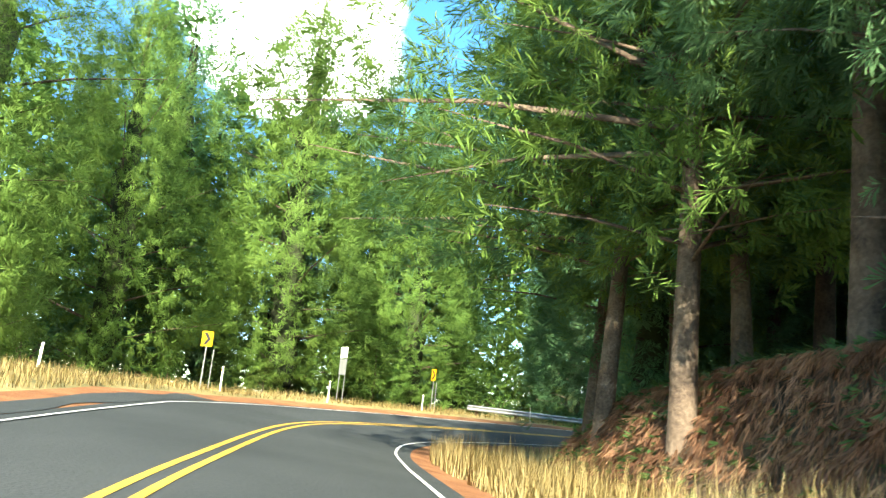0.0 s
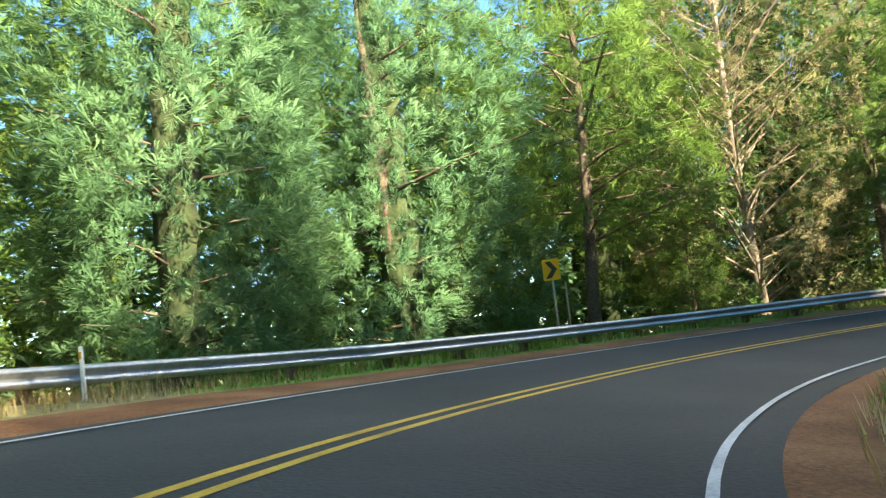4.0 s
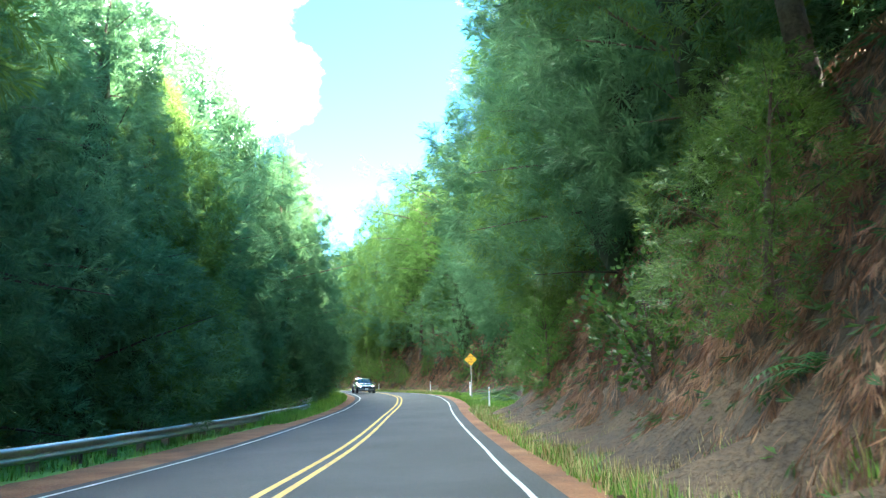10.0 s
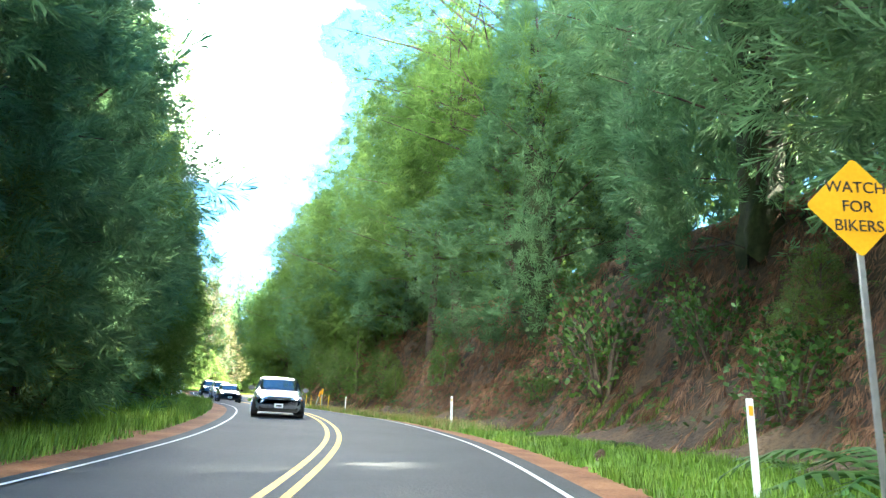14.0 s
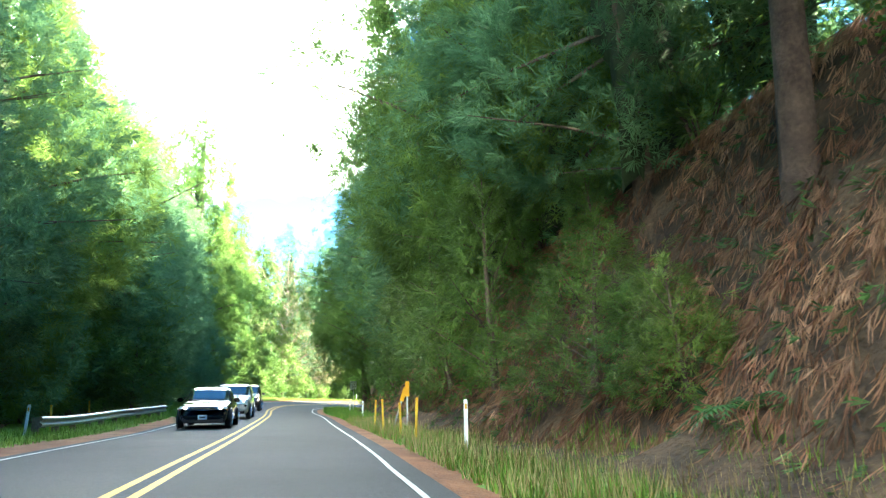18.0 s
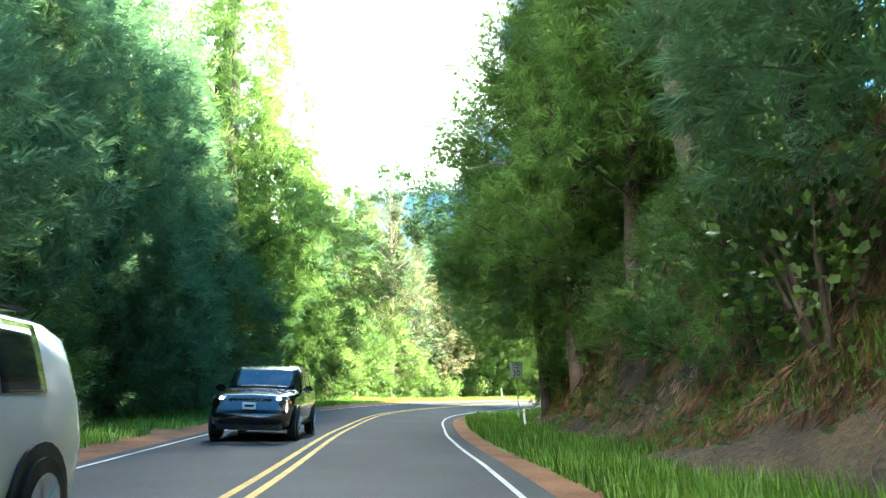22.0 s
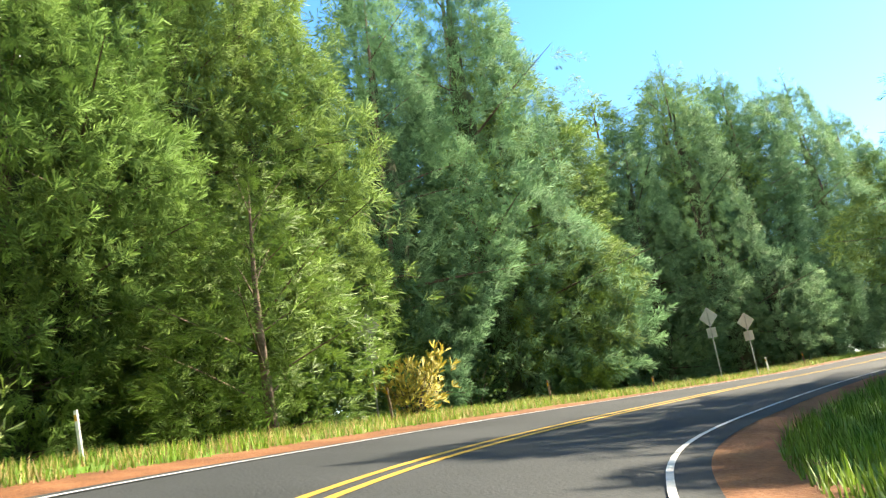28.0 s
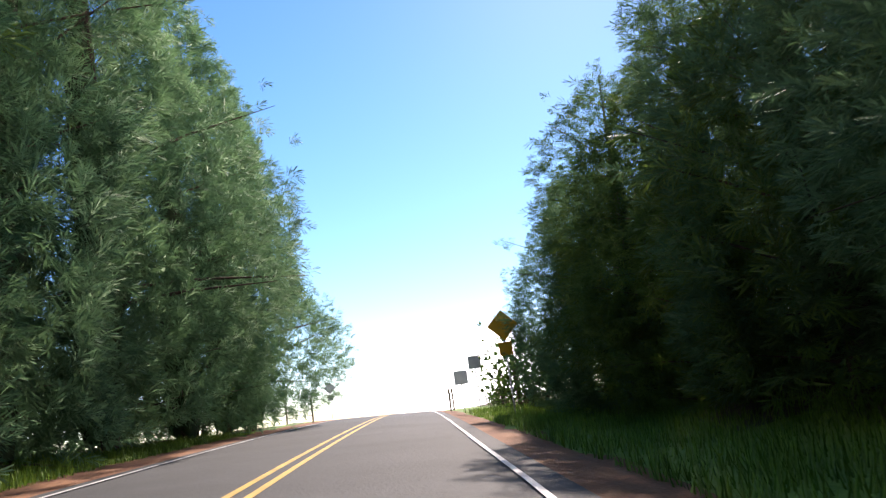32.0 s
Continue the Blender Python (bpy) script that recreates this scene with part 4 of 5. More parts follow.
def guard_rail(s0, s1, line, mount=0.50):
    """A corrugated steel beam on timber posts along the left side."""
    rail = tagged(new("guard_rail"), "galvanised W-beam guard rail on timber posts along the road", "guard rail", "guard rails")
    ss = np.arange(s0, s1, 0.5)
    dist = over(ss, line)
    level = on_road(ss, dist)[:, 2] - 0.03 + mount + 0.02 * rough(ss, ss * 0, 6.0)
    rows = []
    for inset, shape in ((0.0, W_BEAM), (-0.006, W_BEAM[::-1])):
        for o, h in shape:
            p = on_road(ss, dist + o + inset)
            p[:, 2] = level + h
            rows.append(p)
    k = len(rows)
    v = np.stack(rows, 1).reshape(-1, 3)
    i = (np.arange(len(ss) - 1)[:, None] * k + np.arange(k)[None])
    j = (np.arange(len(ss) - 1)[:, None] * k + (np.arange(k)[None] + 1) % k)
    faces = np.stack([i.ravel(), j.ravel(), (j + k).ravel(), (i + k).ravel()], 1)
    part("beam", mesh_of("beam", v, faces, STEEL, True), rail, "galvanised corrugated steel beam")
    bm = bmesh.new()
    box(bm, 0.15, 0.2, 1.1, Matrix.Translation((0, 0, mount - 0.41)), 0.008)
    post_me = bm_mesh("post", bm, WOOD_POST)
    bm = bmesh.new()
    box(bm, 0.15, 0.18, 0.33, None, 0.006)
    block_me = bm_mesh("block", bm, WOOD_POST)
    q = s0 + 0.6
    while q < s1 - 0.3:
        d = over(q, line)
        turn = heading(q) + 90
        h = on_road(q, d)[2] - 0.03
        out, mid = on_road(q, d - 0.28), on_road(q, d - 0.10)
        part("post", post_me, rail, "", pose(out[0], out[1], h + 0.0, 0, 0, turn))
        part("block", block_me, rail, "", pose(mid[0], mid[1], h + mount, 0, 0, turn))
        q += 1.905
    return rail


RAIL = ((78, -7.2), (87, -5.2), (130, -5.1), (155, -5.5), (180, -5.3), (190, -5.2), (194, -6.3), (208, -6.5), (215, -6.3), (240, -5.8), (262, -5.6), (272, -5.0))
guard_rail(79, 190, RAIL, 0.36)
guard_rail(194, 206, RAIL, 0.38)
guard_rail(253, 271.5, RAIL, 0.42)

# ---------------------------------------------------------------- posts and signs


def cap_block(width, height):
    bm = bmesh.new()
    box(bm, width * 1.12, 0.05, 0.07, Matrix.Translation((0, 0, height - 0.03)), 0.01)
    return bm


def marker_post(s, d, mat, label, height=1.15, lean=3.0, width=0.09):
    """A thin roadside marker: a flat post with a bevelled top and a small reflector."""
    ob = tagged(new("marker_post"), label, "marker post", "roadside marker posts")
    bm = bmesh.new()
    box(bm, width, 0.035, height + 0.4, Matrix.Translation((0, 0, height / 2 - 0.2)), 0.008)
    part("post", bm_mesh("post", bm, mat), ob)
    if mat is YELLOW_POST:
        part("cap", bm_mesh("cap", cap_block(width, height), SIGN_YELLOW), ob)
        x, y, z = spot(s, d)
        ob.matrix_basis = pose(x, y, z, plant_rng.uniform(-lean, lean), plant_rng.uniform(-lean, lean), heading(s))
        return ob
    bm = bmesh.new()
    box(bm, width * 0.6, 0.008, 0.11, Matrix.Translation((0, -0.021, height - 0.14)), 0.002)
    part("reflector", bm_mesh("reflector", bm, SIGN_YELLOW if mat is not YELLOW_POST else SIGN_WHITE), ob, "small reflector")
    x, y, z = spot(s, d)
    ob.matrix_basis = pose(x, y, z, plant_rng.uniform(-lean, lean), plant_rng.uniform(-lean, lean), heading(s))
    return ob


def sign_post(ob, height, x=0.0, mat=None, width=0.05):
    bm = bmesh.new()
    box(bm, width, 0.035, height + 0.5, Matrix.Translation((x, 0.025, height / 2 - 0.25)), 0.005)
    part("post", bm_mesh("post", bm, mat or STEEL), ob, "galvanised steel sign post")


def plate(ob, name, w, h, z, mat, corner=0.03, diamond=False, x=0.0, y=0.0, label=""):
    """A thin sheet with rounded corners and a bare back, its middle at height z."""
    bm = bmesh.new()
    pts = []
    for cx, cy, a0 in ((w / 2 - corner, h / 2 - corner, 0), (-w / 2 + corner, h / 2 - corner, 90), (-w / 2 + corner, -h / 2 + corner, 180), (w / 2 - corner, -h / 2 + corner, 270)):
        for a in (0, 30, 60, 90):
            pts.append((cx + corner * math.cos(radians(a0 + a)), cy + corner * math.sin(radians(a0 + a))))
    front = [bm.verts.new((px, -0.002, py)) for px, py in pts]
    rear = [bm.verts.new((px, 0.001, py)) for px, py in pts]
    face = bm.faces.new(front[::1])
    back = bm.faces.new(rear[::-1])
    for i in range(len(pts)):
        bm.faces.new((front[i - 1], rear[i - 1], rear[i], front[i]))
    bmesh.ops.recalc_face_normals(bm, faces=bm.faces)
    me = bm_mesh(name, bm, mat)
    me.materials.append(SIGN_BACK)
    for p in me.polygons:
        if p.normal.y > 0.5:
            p.material_index = 1
    return part(name, me, ob, label, pose(x, y, z, 0, 45 if diamond else 0, 0))


def stand(ob, s, d, face=None, lean=(0, 0)):
    """Stand a sign on the ground, facing the traffic that comes up the road unless told otherwise."""
    x, y, z = spot(s, d)
    ob.matrix_basis = pose(x, y, z, lean[0], lean[1], heading(s) if face is None else face)
    return ob


def bars(me_name, rows, mat, y=-0.004):
    """Flat strokes on a sign: (x, z, width, height) each."""
    bm = bmesh.new()
    for x, z, w, h in rows:
        box(bm, w, 0.003, h, Matrix.Translation((x, y, z)))
    return bm_mesh(me_name, bm, mat)


def chevron_sign(s, d, face, top=2.15, w=0.5, h=0.62):
    ob = tagged(new("chevron_sign"), "yellow curve sign with a black arrowhead on a steel post", "road sign", "curve signs")
    sign_post(ob, top, 0.0)
    sign_post(ob, top - h - 0.1, 0.36, width=0.04)
    p = plate(ob, "panel", w, h, top - h / 2, SIGN_YELLOW, label="yellow panel")
    bm = bmesh.new()
    a, b, t = w * 0.36, h * 0.40, w * 0.34
    v = [bm.verts.new((x, -0.005, z)) for x, z in ((-a, b), (-a + t, b), (a, 0), (-a + t, -b), (-a, -b), (a - t, 0))]
    bm.faces.new(v)
    r = bmesh.ops.extrude_face_region(bm, geom=bm.faces[:])
    bmesh.ops.translate(bm, vec=(0, 0.003, 0), verts=[q for q in r["geom"] if isinstance(q, bmesh.types.BMVert)])
    bmesh.ops.recalc_face_normals(bm, faces=bm.faces)
    part("arrowhead", bm_mesh("arrowhead", bm, BLACK), p, "black arrowhead")
    return stand(ob, s, d, face)


def warning_sign(s, d, side=0.76, top=3.0, words=(), plaque=False, face=None, label="", curve=True):
    """A diamond warning sign, with a small plaque below where it has one."""
    ob = tagged(new("warning_sign"), label or "yellow diamond warning sign on a steel post", "road sign", "warning signs")
    sign_post(ob, top - 0.1)
    mid = top - side * 0.707
    p = plate(ob, "diamond", side, side, mid, SIGN_YELLOW, 0.04, True, label="yellow diamond panel")
    for k, (word, dz) in enumerate(words):
        part("lettering", text_mesh("lettering", word, 0.14, BLACK), p, "black lettering", pose(0, 0, 0, 0, -45, 0) @ pose(0, -0.006, dz, 90, 0, 0))
    if plaque:
        plate(ob, "plaque", 0.46, 0.46, mid - side * 0.707 - 0.27, SIGN_YELLOW, 0.03, label="small yellow plaque")
    return stand(ob, s, d, face)

YELLOW_TALL, WHITE_TALL = "yellow painted marker post standing in the verge", "white marker post standing in the grass"
for s, d, mat, h, lean in ((247.1, 4.45, YELLOW_POST, 1.05, 3), (249.9, 4.47, YELLOW_POST, 0.92, 3), (253.4, 4.36, YELLOW_POST, 1.05, 3), (255.5, 4.3, YELLOW_POST, 0.96, 3),
                           (244.3, 5.1, WHITE_POST, 1.05, 4), (182.5, 5.0, WHITE_POST, 1.1, 2), (199.4, 5.1, WHITE_POST, 1.15, 6), (219.8, 4.8, WHITE_POST, 1.15, 2), (268.8, 4.9, WHITE_POST, 0.96, 3), (296, 6.2, WHITE_POST, 0.8, 3),
                           (66.1, -6.5, WHITE_POST, 1.0, 3), (60.5, -8.2, WHITE_POST, 0.9, 3), (70.7, -5.6, WHITE_POST, 1.0, 6), (76.3, -6.4, WHITE_POST, 0.8, 3), (82.0, -6.2, WHITE_POST, 0.8, 3),
                           (303.8, -5.2, WHITE_POST, 1.0, 3), (310.8, -5.9, WHITE_POST, 0.8, 3), (263.5, -6.9, YELLOW_POST, 0.9, 3), (248, -6.0, WHITE_POST, 0.9, 3), (250.5, -6.1, WOOD_POST, 1.0, 3), (252.8, -6.0, WHITE_POST, 0.95, 3), (257, -6.5, YELLOW_POST, 0.9, 3), (342.3, -6.4, WOOD_POST, 0.95, 5), (349.3, -5.84, WOOD_POST, 0.8, 4),
                           (355.6, -5.6, WOOD_POST, 0.6, 5), (334.6, -6.5, WHITE_POST, 0.9, 12), (372, -5.6, WOOD_POST, 0.8, 3), (366.5, -5.4, WHITE_POST, 0.8, 4)):
    marker_post(s, d, mat, {"yellow_paint": YELLOW_TALL, "white_paint": WHITE_TALL, "treated_timber": "short weathered timber post in the roadside grass"}[mat.name], h, lean, width=0.06 if mat is YELLOW_POST else 0.08)

for s, d, face, top in ((65.85, -7.2, -14, 2.35), (77.3, -7.3, -62, 2.3), (93.2, -6.6, -62, 2.45)):
    chevron_sign(s, d, face, top)
sign = warning_sign(196.9, 5.0, 0.62, 3.12, (("WATCH", 0.17), ("FOR", 0.0), ("BIKERS", -0.17)), label="yellow diamond sign reading WATCH FOR BIKERS on a steel post")
for s, d, top, size in ((343.3, -7.8, 3.3, 0.66), (361.9, -5.7, 3.4, 0.66), (364.7, -5.2, 3.1, 0.62)):
    warning_sign(s, d, size, top, plaque=True, face=heading(s) + 180, label="diamond warning sign with a plaque, seen from its bare metal back")
warning_sign(391.0, 5.3, 0.76, 3.6, plaque=True, label="orange-yellow diamond warning sign with a plaque beside the trees")
warning_sign(428.0, -4.6, 0.7, 3.0, plaque=True, label="small diamond warning sign at the crest of the road", face=heading(428) + 180)


def panel_sign(name, s, d, w, h, top, mat, label, face=None, posts=(0.0,), back=False):
    ob = tagged(new(name), label, "road sign")
    for x in posts:
        sign_post(ob, top - 0.05, x)
    p = plate(ob, "panel", w, h, top - h / 2, mat, 0.03)
    return stand(ob, s, d, face), p


_, panel = panel_sign("speed_limit_sign", 305.0, 6.4, 0.61, 0.76, 2.86, SIGN_WHITE, "white speed limit sign reading 30 on a steel post")
part("border", bars("border", ((0, 0.35, 0.56, 0.012), (0, -0.35, 0.56, 0.012), (0.275, 0, 0.012, 0.7), (-0.275, 0, 0.012, 0.7)), BLACK), panel, "thin black border")
for word, size, dz in (("SPEED", 0.16, 0.25), ("LIMIT", 0.16, 0.10), ("30", 0.42, -0.17)):
    part("lettering", text_mesh("lettering", word, size, BLACK), panel, "black lettering", pose(0, -0.006, dz, 90, 0, 0))
ob, panel = panel_sign("mile_marker", 114.8, 4.6, 0.27, 0.69, 1.66, SIGN_GREEN, "green mile marker with white figures and a small route plate", face=heading(114.8) - 4)
part("border", bars("border", ((0, 0.325, 0.24, 0.012), (0, -0.325, 0.24, 0.012), (0.122, 0, 0.012, 0.65), (-0.122, 0, 0.012, 0.65)), SIGN_WHITE), panel, "white border")
for word, size, dz in (("MILE", 0.10, 0.23), ("1", 0.24, 0.06), ("0", 0.24, -0.18)):
    part("lettering", text_mesh("lettering", word, size, SIGN_WHITE), panel, "white lettering", pose(0, -0.006, dz, 90, 0, 0))
small = plate(ob, "route_plate", 0.2, 0.16, 0.86, SIGN_WHITE, 0.02, label="small white route plate")
part("lettering", text_mesh("lettering", "378", 0.11, BLACK), small, "black lettering", pose(0, -0.006, 0, 90, 0, 0))

# the tall notice board on two posts at the outer side of the bend
ob, panel = panel_sign("notice_board", 72.1, -6.7, 0.75, 0.55, 2.7, SIGN_WHITE, "weathered white notice board on two posts, grey below", face=-58, posts=(-0.3, 0.3))
plate(ob, "lower_panel", 0.75, 0.75, 1.72, SIGN_BACK, 0.02, label="grey lower panel")

# two object markers by the culvert, one leaning
for s, d, lean, h in ((252.4, 5.0, 0, 1.62), (253.7, 4.7, 17, 1.45)):
    ob = tagged(new("object_marker"), "orange-yellow marker plate on a steel post" + (", leaning over" if lean else ""), "marker post", "object markers")
    sign_post(ob, h, 0.0)
    plate(ob, "panel", 0.13, 0.46, h - 0.23, SIGN_YELLOW, 0.02)
    stand(ob, s, d, None, (0, lean))

# signs, gate and fence at the crest
for s, d, w, top in ((400.4, 4.9, 0.6, 2.6), (407.4, 4.6, 0.75, 2.2), (404, -6.5, 0.6, 2.3)):
    panel_sign("square_sign", s, d, w, w, top, SIGN_BACK, "square metal sign standing at the crest of the road", face=heading(s) + (180 if d < 0 else 0))


def field_gate(s, d, turn):
    ob = tagged(new("metal_gate"), "open tubular metal gate between posts at the roadside", "gate", "road gates")
    for x in (0, 1.6):
        bm = bmesh.new()
        rod(bm, 0.06, 1.7, Matrix.Translation((x, 0, -0.3)))
        part("post", bm_mesh("post", bm, WOOD_POST), ob)
    for z in (0.35, 0.7, 1.05):
        bm = bmesh.new()
        rod(bm, 0.025, 1.6, Matrix.Translation((0, 0, z)) @ pose(0, 0, 0, 0, 90, 0))
        part("bar", bm_mesh("bar", bm, STEEL), ob, "galvanised bar")
    x, y, z = spot(s, d)
    ob.matrix_basis = pose(x, y, z, 0, 0, heading(s) + turn)


field_gate(414, -6.0, 0)
field_gate(415, 4.2, 80)

# ---------------------------------------------------------------- grass, ferns and the bank's cover


def turf(name, strips, leaf, label, seed, lean=0.5, curl=0.25):
    """Blades of grass over strips (s0, s1, d0, d1, number, height, half width) in one piece."""
    rng = np.random.RandomState(seed)
    vs = []
    for s0, s1, d0, d1, n, tall, wide in strips:
        s = rng.uniform(s0, s1, n)
        d = rng.uniform(d0, d1, n)
        clump = rough(s * 1.3, d * 1.3, 1.0)
        keep = clump > -0.55
        s, d, clump = s[keep], d[keep], clump[keep]
        p = on_road(s, d)
        z = ground(p[:, 0], p[:, 1])
        base = np.stack([p[:, 0], p[:, 1], z - 0.02], 1)
        az = rng.uniform(0, 6.28, len(s))
        h = tall * rng.uniform(0.45, 1.15, len(s)) * (0.8 + 0.4 * clump)
        tip = base + np.stack([np.cos(az) * lean * h * rng.uniform(0.1, 1, len(s)), np.sin(az) * lean * h * rng.uniform(0.1, 1, len(s)), h], 1)
        a2 = az + 1.57 + rng.uniform(-0.6, 0.6, len(s))
        side = np.stack([np.cos(a2), np.sin(a2), np.zeros(len(s))], 1) * wide
        vs.append(np.stack([base - side, base + side, tip], 1).reshape(-1, 3))
    v = np.vstack(vs)
    soft = np.repeat(rng.normal(0, 0.35, (len(v) // 3, 3)) + (0, 0, 1), 3, 0)
    return tagged(new(name, mesh_of(name, v, np.arange(len(v)).reshape(-1, 3), leaf, normals=soft)), label, "grass", kind="stuff")


turf("green_grass", ((84, 190, -7.6, -5.0, 24000, 0.28, 0.012), (180, 245, -8.4, -4.1, 60000, 0.46, 0.012), (245, 318, -8.2, -4.4, 50000, 0.30, 0.012), (318, 398, -9.6, -4.5, 64000, 0.34, 0.012),
                     (176, 193, -5.2, -4.2, 9000, 0.62, 0.012), (104, 126, 3.9, 7.0, 16000, 0.45, 0.013), (126, 182, 3.7, 5.6, 18000, 0.22, 0.012), (180, 216, 4.1, 8.2, 80000, 0.22, 0.014), (216, 266, 3.8, 6.4, 30000, 0.34, 0.012), (266, 312, 4.0, 8.4, 80000, 0.40, 0.015), (312, 402, 4.2, 9.2, 70000, 0.32, 0.012)),
     GREEN_GRASS, "thick green roadside grass along the verges", 1)
turf("dry_grass", ((30, 84, -11.5, -5.2, 30000, 0.42, 0.011), (84, 110, -7.2, -5.2, 3000, 0.3, 0.012), (34, 62, 4.0, 6.6, 9000, 0.85, 0.010), (62, 104, 4.0, 8.0, 8000, 0.45, 0.012), (126, 182, 3.7, 5.6, 8000, 0.35, 0.011), (216, 266, 3.8, 6.2, 14000, 0.45, 0.010), (318, 374, -8.0, -4.6, 22000, 0.34, 0.011)),
     DRY_GRASS, "dry straw-coloured roadside grass", 2)
turf("fresh_inner_grass", ((84, 108, 4.0, 8.5, 12000, 0.4, 0.013),), GREEN_GRASS, "green grass on the inside of the bend", 3)


def bank_cover(name, leaf, label, seed, stretches, density, length, width, fall=0.55, thick=False):
    """Dead fronds and needles that hang down the cut bank, in one piece."""
    rng = np.random.RandomState(seed)
    pieces = []
    for s0, s1, low, high in stretches:
        n = int((s1 - s0) * density)
        s = rng.uniform(s0, s1, n)
        toe, run = over(s, TOE), over(s, RISE) * 0.58 + 0.3
        d = toe - 0.2 + (run + 1.8) * (low + (high - low) * rng.rand(n))
        keep = rough(s * 1.0, d * 2.2, 2.4) + rng.uniform(-0.6, 0.6, n) > (-0.6 if thick else -0.25)
        s, d = s[keep], d[keep]
        p = on_road(s, d)
        z = ground(p[:, 0], p[:, 1])
        out = -np.stack([np.interp(s, LS, LRIGHT[:, 0]), np.interp(s, LS, LRIGHT[:, 1])], 1)
        at = np.stack([p[:, 0] + out[:, 0] * 0.12, p[:, 1] + out[:, 1] * 0.12, z + 0.1], 1)
        way = np.concatenate([out * 0.6 + rng.normal(0, 0.35, out.shape), np.full((len(s), 1), -fall) + rng.normal(0, 0.35, (len(s), 1))], 1)
        v, f, _ = needles(rng, at, way, 7, length, width, 0.5, 0.3)
        face = np.concatenate([out, np.full((len(s), 1), 0.55)], 1) + rng.normal(0, 0.4, (len(s), 3))
        pieces.append((v, f, np.repeat(face, 15, 0)))
    v, f = join_up([p[:2] for p in pieces])
    return tagged(new(name, mesh_of(name, v, f, leaf, normals=np.vstack([p[2] for p in pieces]))), label, "bank cover", kind="stuff")


bank_cover("dead_fern_cover", DEAD_FERN, "brown dead ferns and pine needles hanging over the cut bank", 8, ((104, 318, 0.03, 1.0), (34, 62, 0.03, 1.0)), 430, 0.42, 0.009, 1.3, True)
bank_cover("live_fern_cover", FERN, "patches of green fern growing on the cut bank", 9, ((104, 318, 0.0, 0.75), (20, 62, 0, 1.0)), 70, 0.24, 0.014, 0.1)


def fern(seed, size, leaf, name="fern"):
    """A large fern: arching fronds with rows of leaflets."""
    rng = np.random.RandomState(seed)
    ob = new(name)
    for k in range(9):
        az, ln, tilt = k * 0.7 + rng.uniform(-0.2, 0.2), size * rng.uniform(0.75, 1.1), rng.uniform(0.7, 1.1)
        t = np.linspace(0, 1, 14)
        r = ln * t
        z = ln * (math.tan(tilt) * 0.55 * t - 0.75 * t * t)
        mid = np.stack([np.cos(az) * r, np.sin(az) * r, z + 0.05], 1)
        stalk = limb(mid[::3], np.linspace(0.018, 0.004, len(mid[::3])) * size, 4)
        v, f = [stalk[0]], [np.concatenate([stalk[1][:, :3], stalk[1][:, [0, 2, 3]]])]
        o = len(stalk[0])
        side = np.array([-math.sin(az), math.cos(az), 0])
        for i in range(1, 14):
            w = size * 0.2 * math.sin(math.pi * (0.12 + 0.85 * i / 14))
            for sg in (-1, 1):
                a = mid[i] - (mid[i] - mid[i - 1]) * 0.45
                b = mid[i] + (mid[i] - mid[i - 1]) * 0.25
                c = mid[i] + side * sg * w + (mid[i] - mid[i - 1]) * 0.9 - np.array([0, 0, 0.3 * w])
                v.append(np.stack([a, b, c]))
                f.append(np.array([[o, o + 1, o + 2]]))
                o += 3
        part("frond", mesh_of("frond", np.vstack(v), np.vstack(f), leaf), ob)
    return tagged(ob, "large arching fern growing at the foot of the bank", "fern", "bank ferns")


ferns = [fern(1, 1.5, FERN), fern(2, 1.1, FERN)]
places = [(196, 6.6), (192.5, 6.0), (190, 7.4), (187.5, 6.3), (194, 8.0), (189, 8.4), (199.5, 6.9), (203, 7.5), (209, 6.6), (231, 6.2), (236, 6.6), (258, 6.3), (262, 6.8), (175, 6.2), (150, 6.0), (139, 6.4)]
for k, (s, d) in enumerate(places):
    x, y, z = spot(s, d)
    m = pose(x, y, z - 0.02, 0, 0, k * 77) @ Matrix.Scale(plant_rng.uniform(0.8, 1.15) * (1.2 if k < 8 else 0.55), 4)
    if k < 2:
        ferns[k].matrix_basis = m
    else:
        copy_thing(ferns[k % 2], m)

# stones on the shoulder
stone_rng = np.random.RandomState(4)
bm = bmesh.new()
bmesh.ops.create_icosphere(bm, subdivisions=2, radius=0.5)
for v in bm.verts:
    v.co *= 1 + 0.28 * noise.noise(v.co * 2.3)
stone_me = bm_mesh("stone", bm, EARTH)
for s, d, r in ((148, 4.0, 0.3), (149, 4.3, 0.2), (150.4, 3.9, 0.16), (147.2, 4.4, 0.14), (152, 4.2, 0.12), (224, 4.3, 0.16), (226, 4.1, 0.12), (205, 4.9, 0.35), (306.5, 6.9, 0.5), (307.2, 7.3, 0.6), (308, 6.8, 0.4)):
    ob = tagged(new("stone", stone_me), "dark rough stone lying beside the shoulder", "stone", "roadside stones")
    x, y, z = spot(s, d)
    ob.matrix_basis = pose(x, y, z + r * 0.15 + 0.02, stone_rng.uniform(0, 360), stone_rng.uniform(0, 360), 0) @ Matrix.Diagonal((r, r * 0.8, r * 0.6, 1))

# ---------------------------------------------------------------- cars in the oncoming lane


def paint(name, colour, metal=0.3):
    m = material(name, (tuple(c * 0.92 for c in colour), colour, tuple(min(1, c * 1.06) for c in colour)), 0.22, 1.5, 40, metal=metal, per="object", spread=0.01, spec=0.6)
    m.node_tree.nodes["Principled BSDF"].inputs["Coat Weight"].default_value = 0.8
    return m


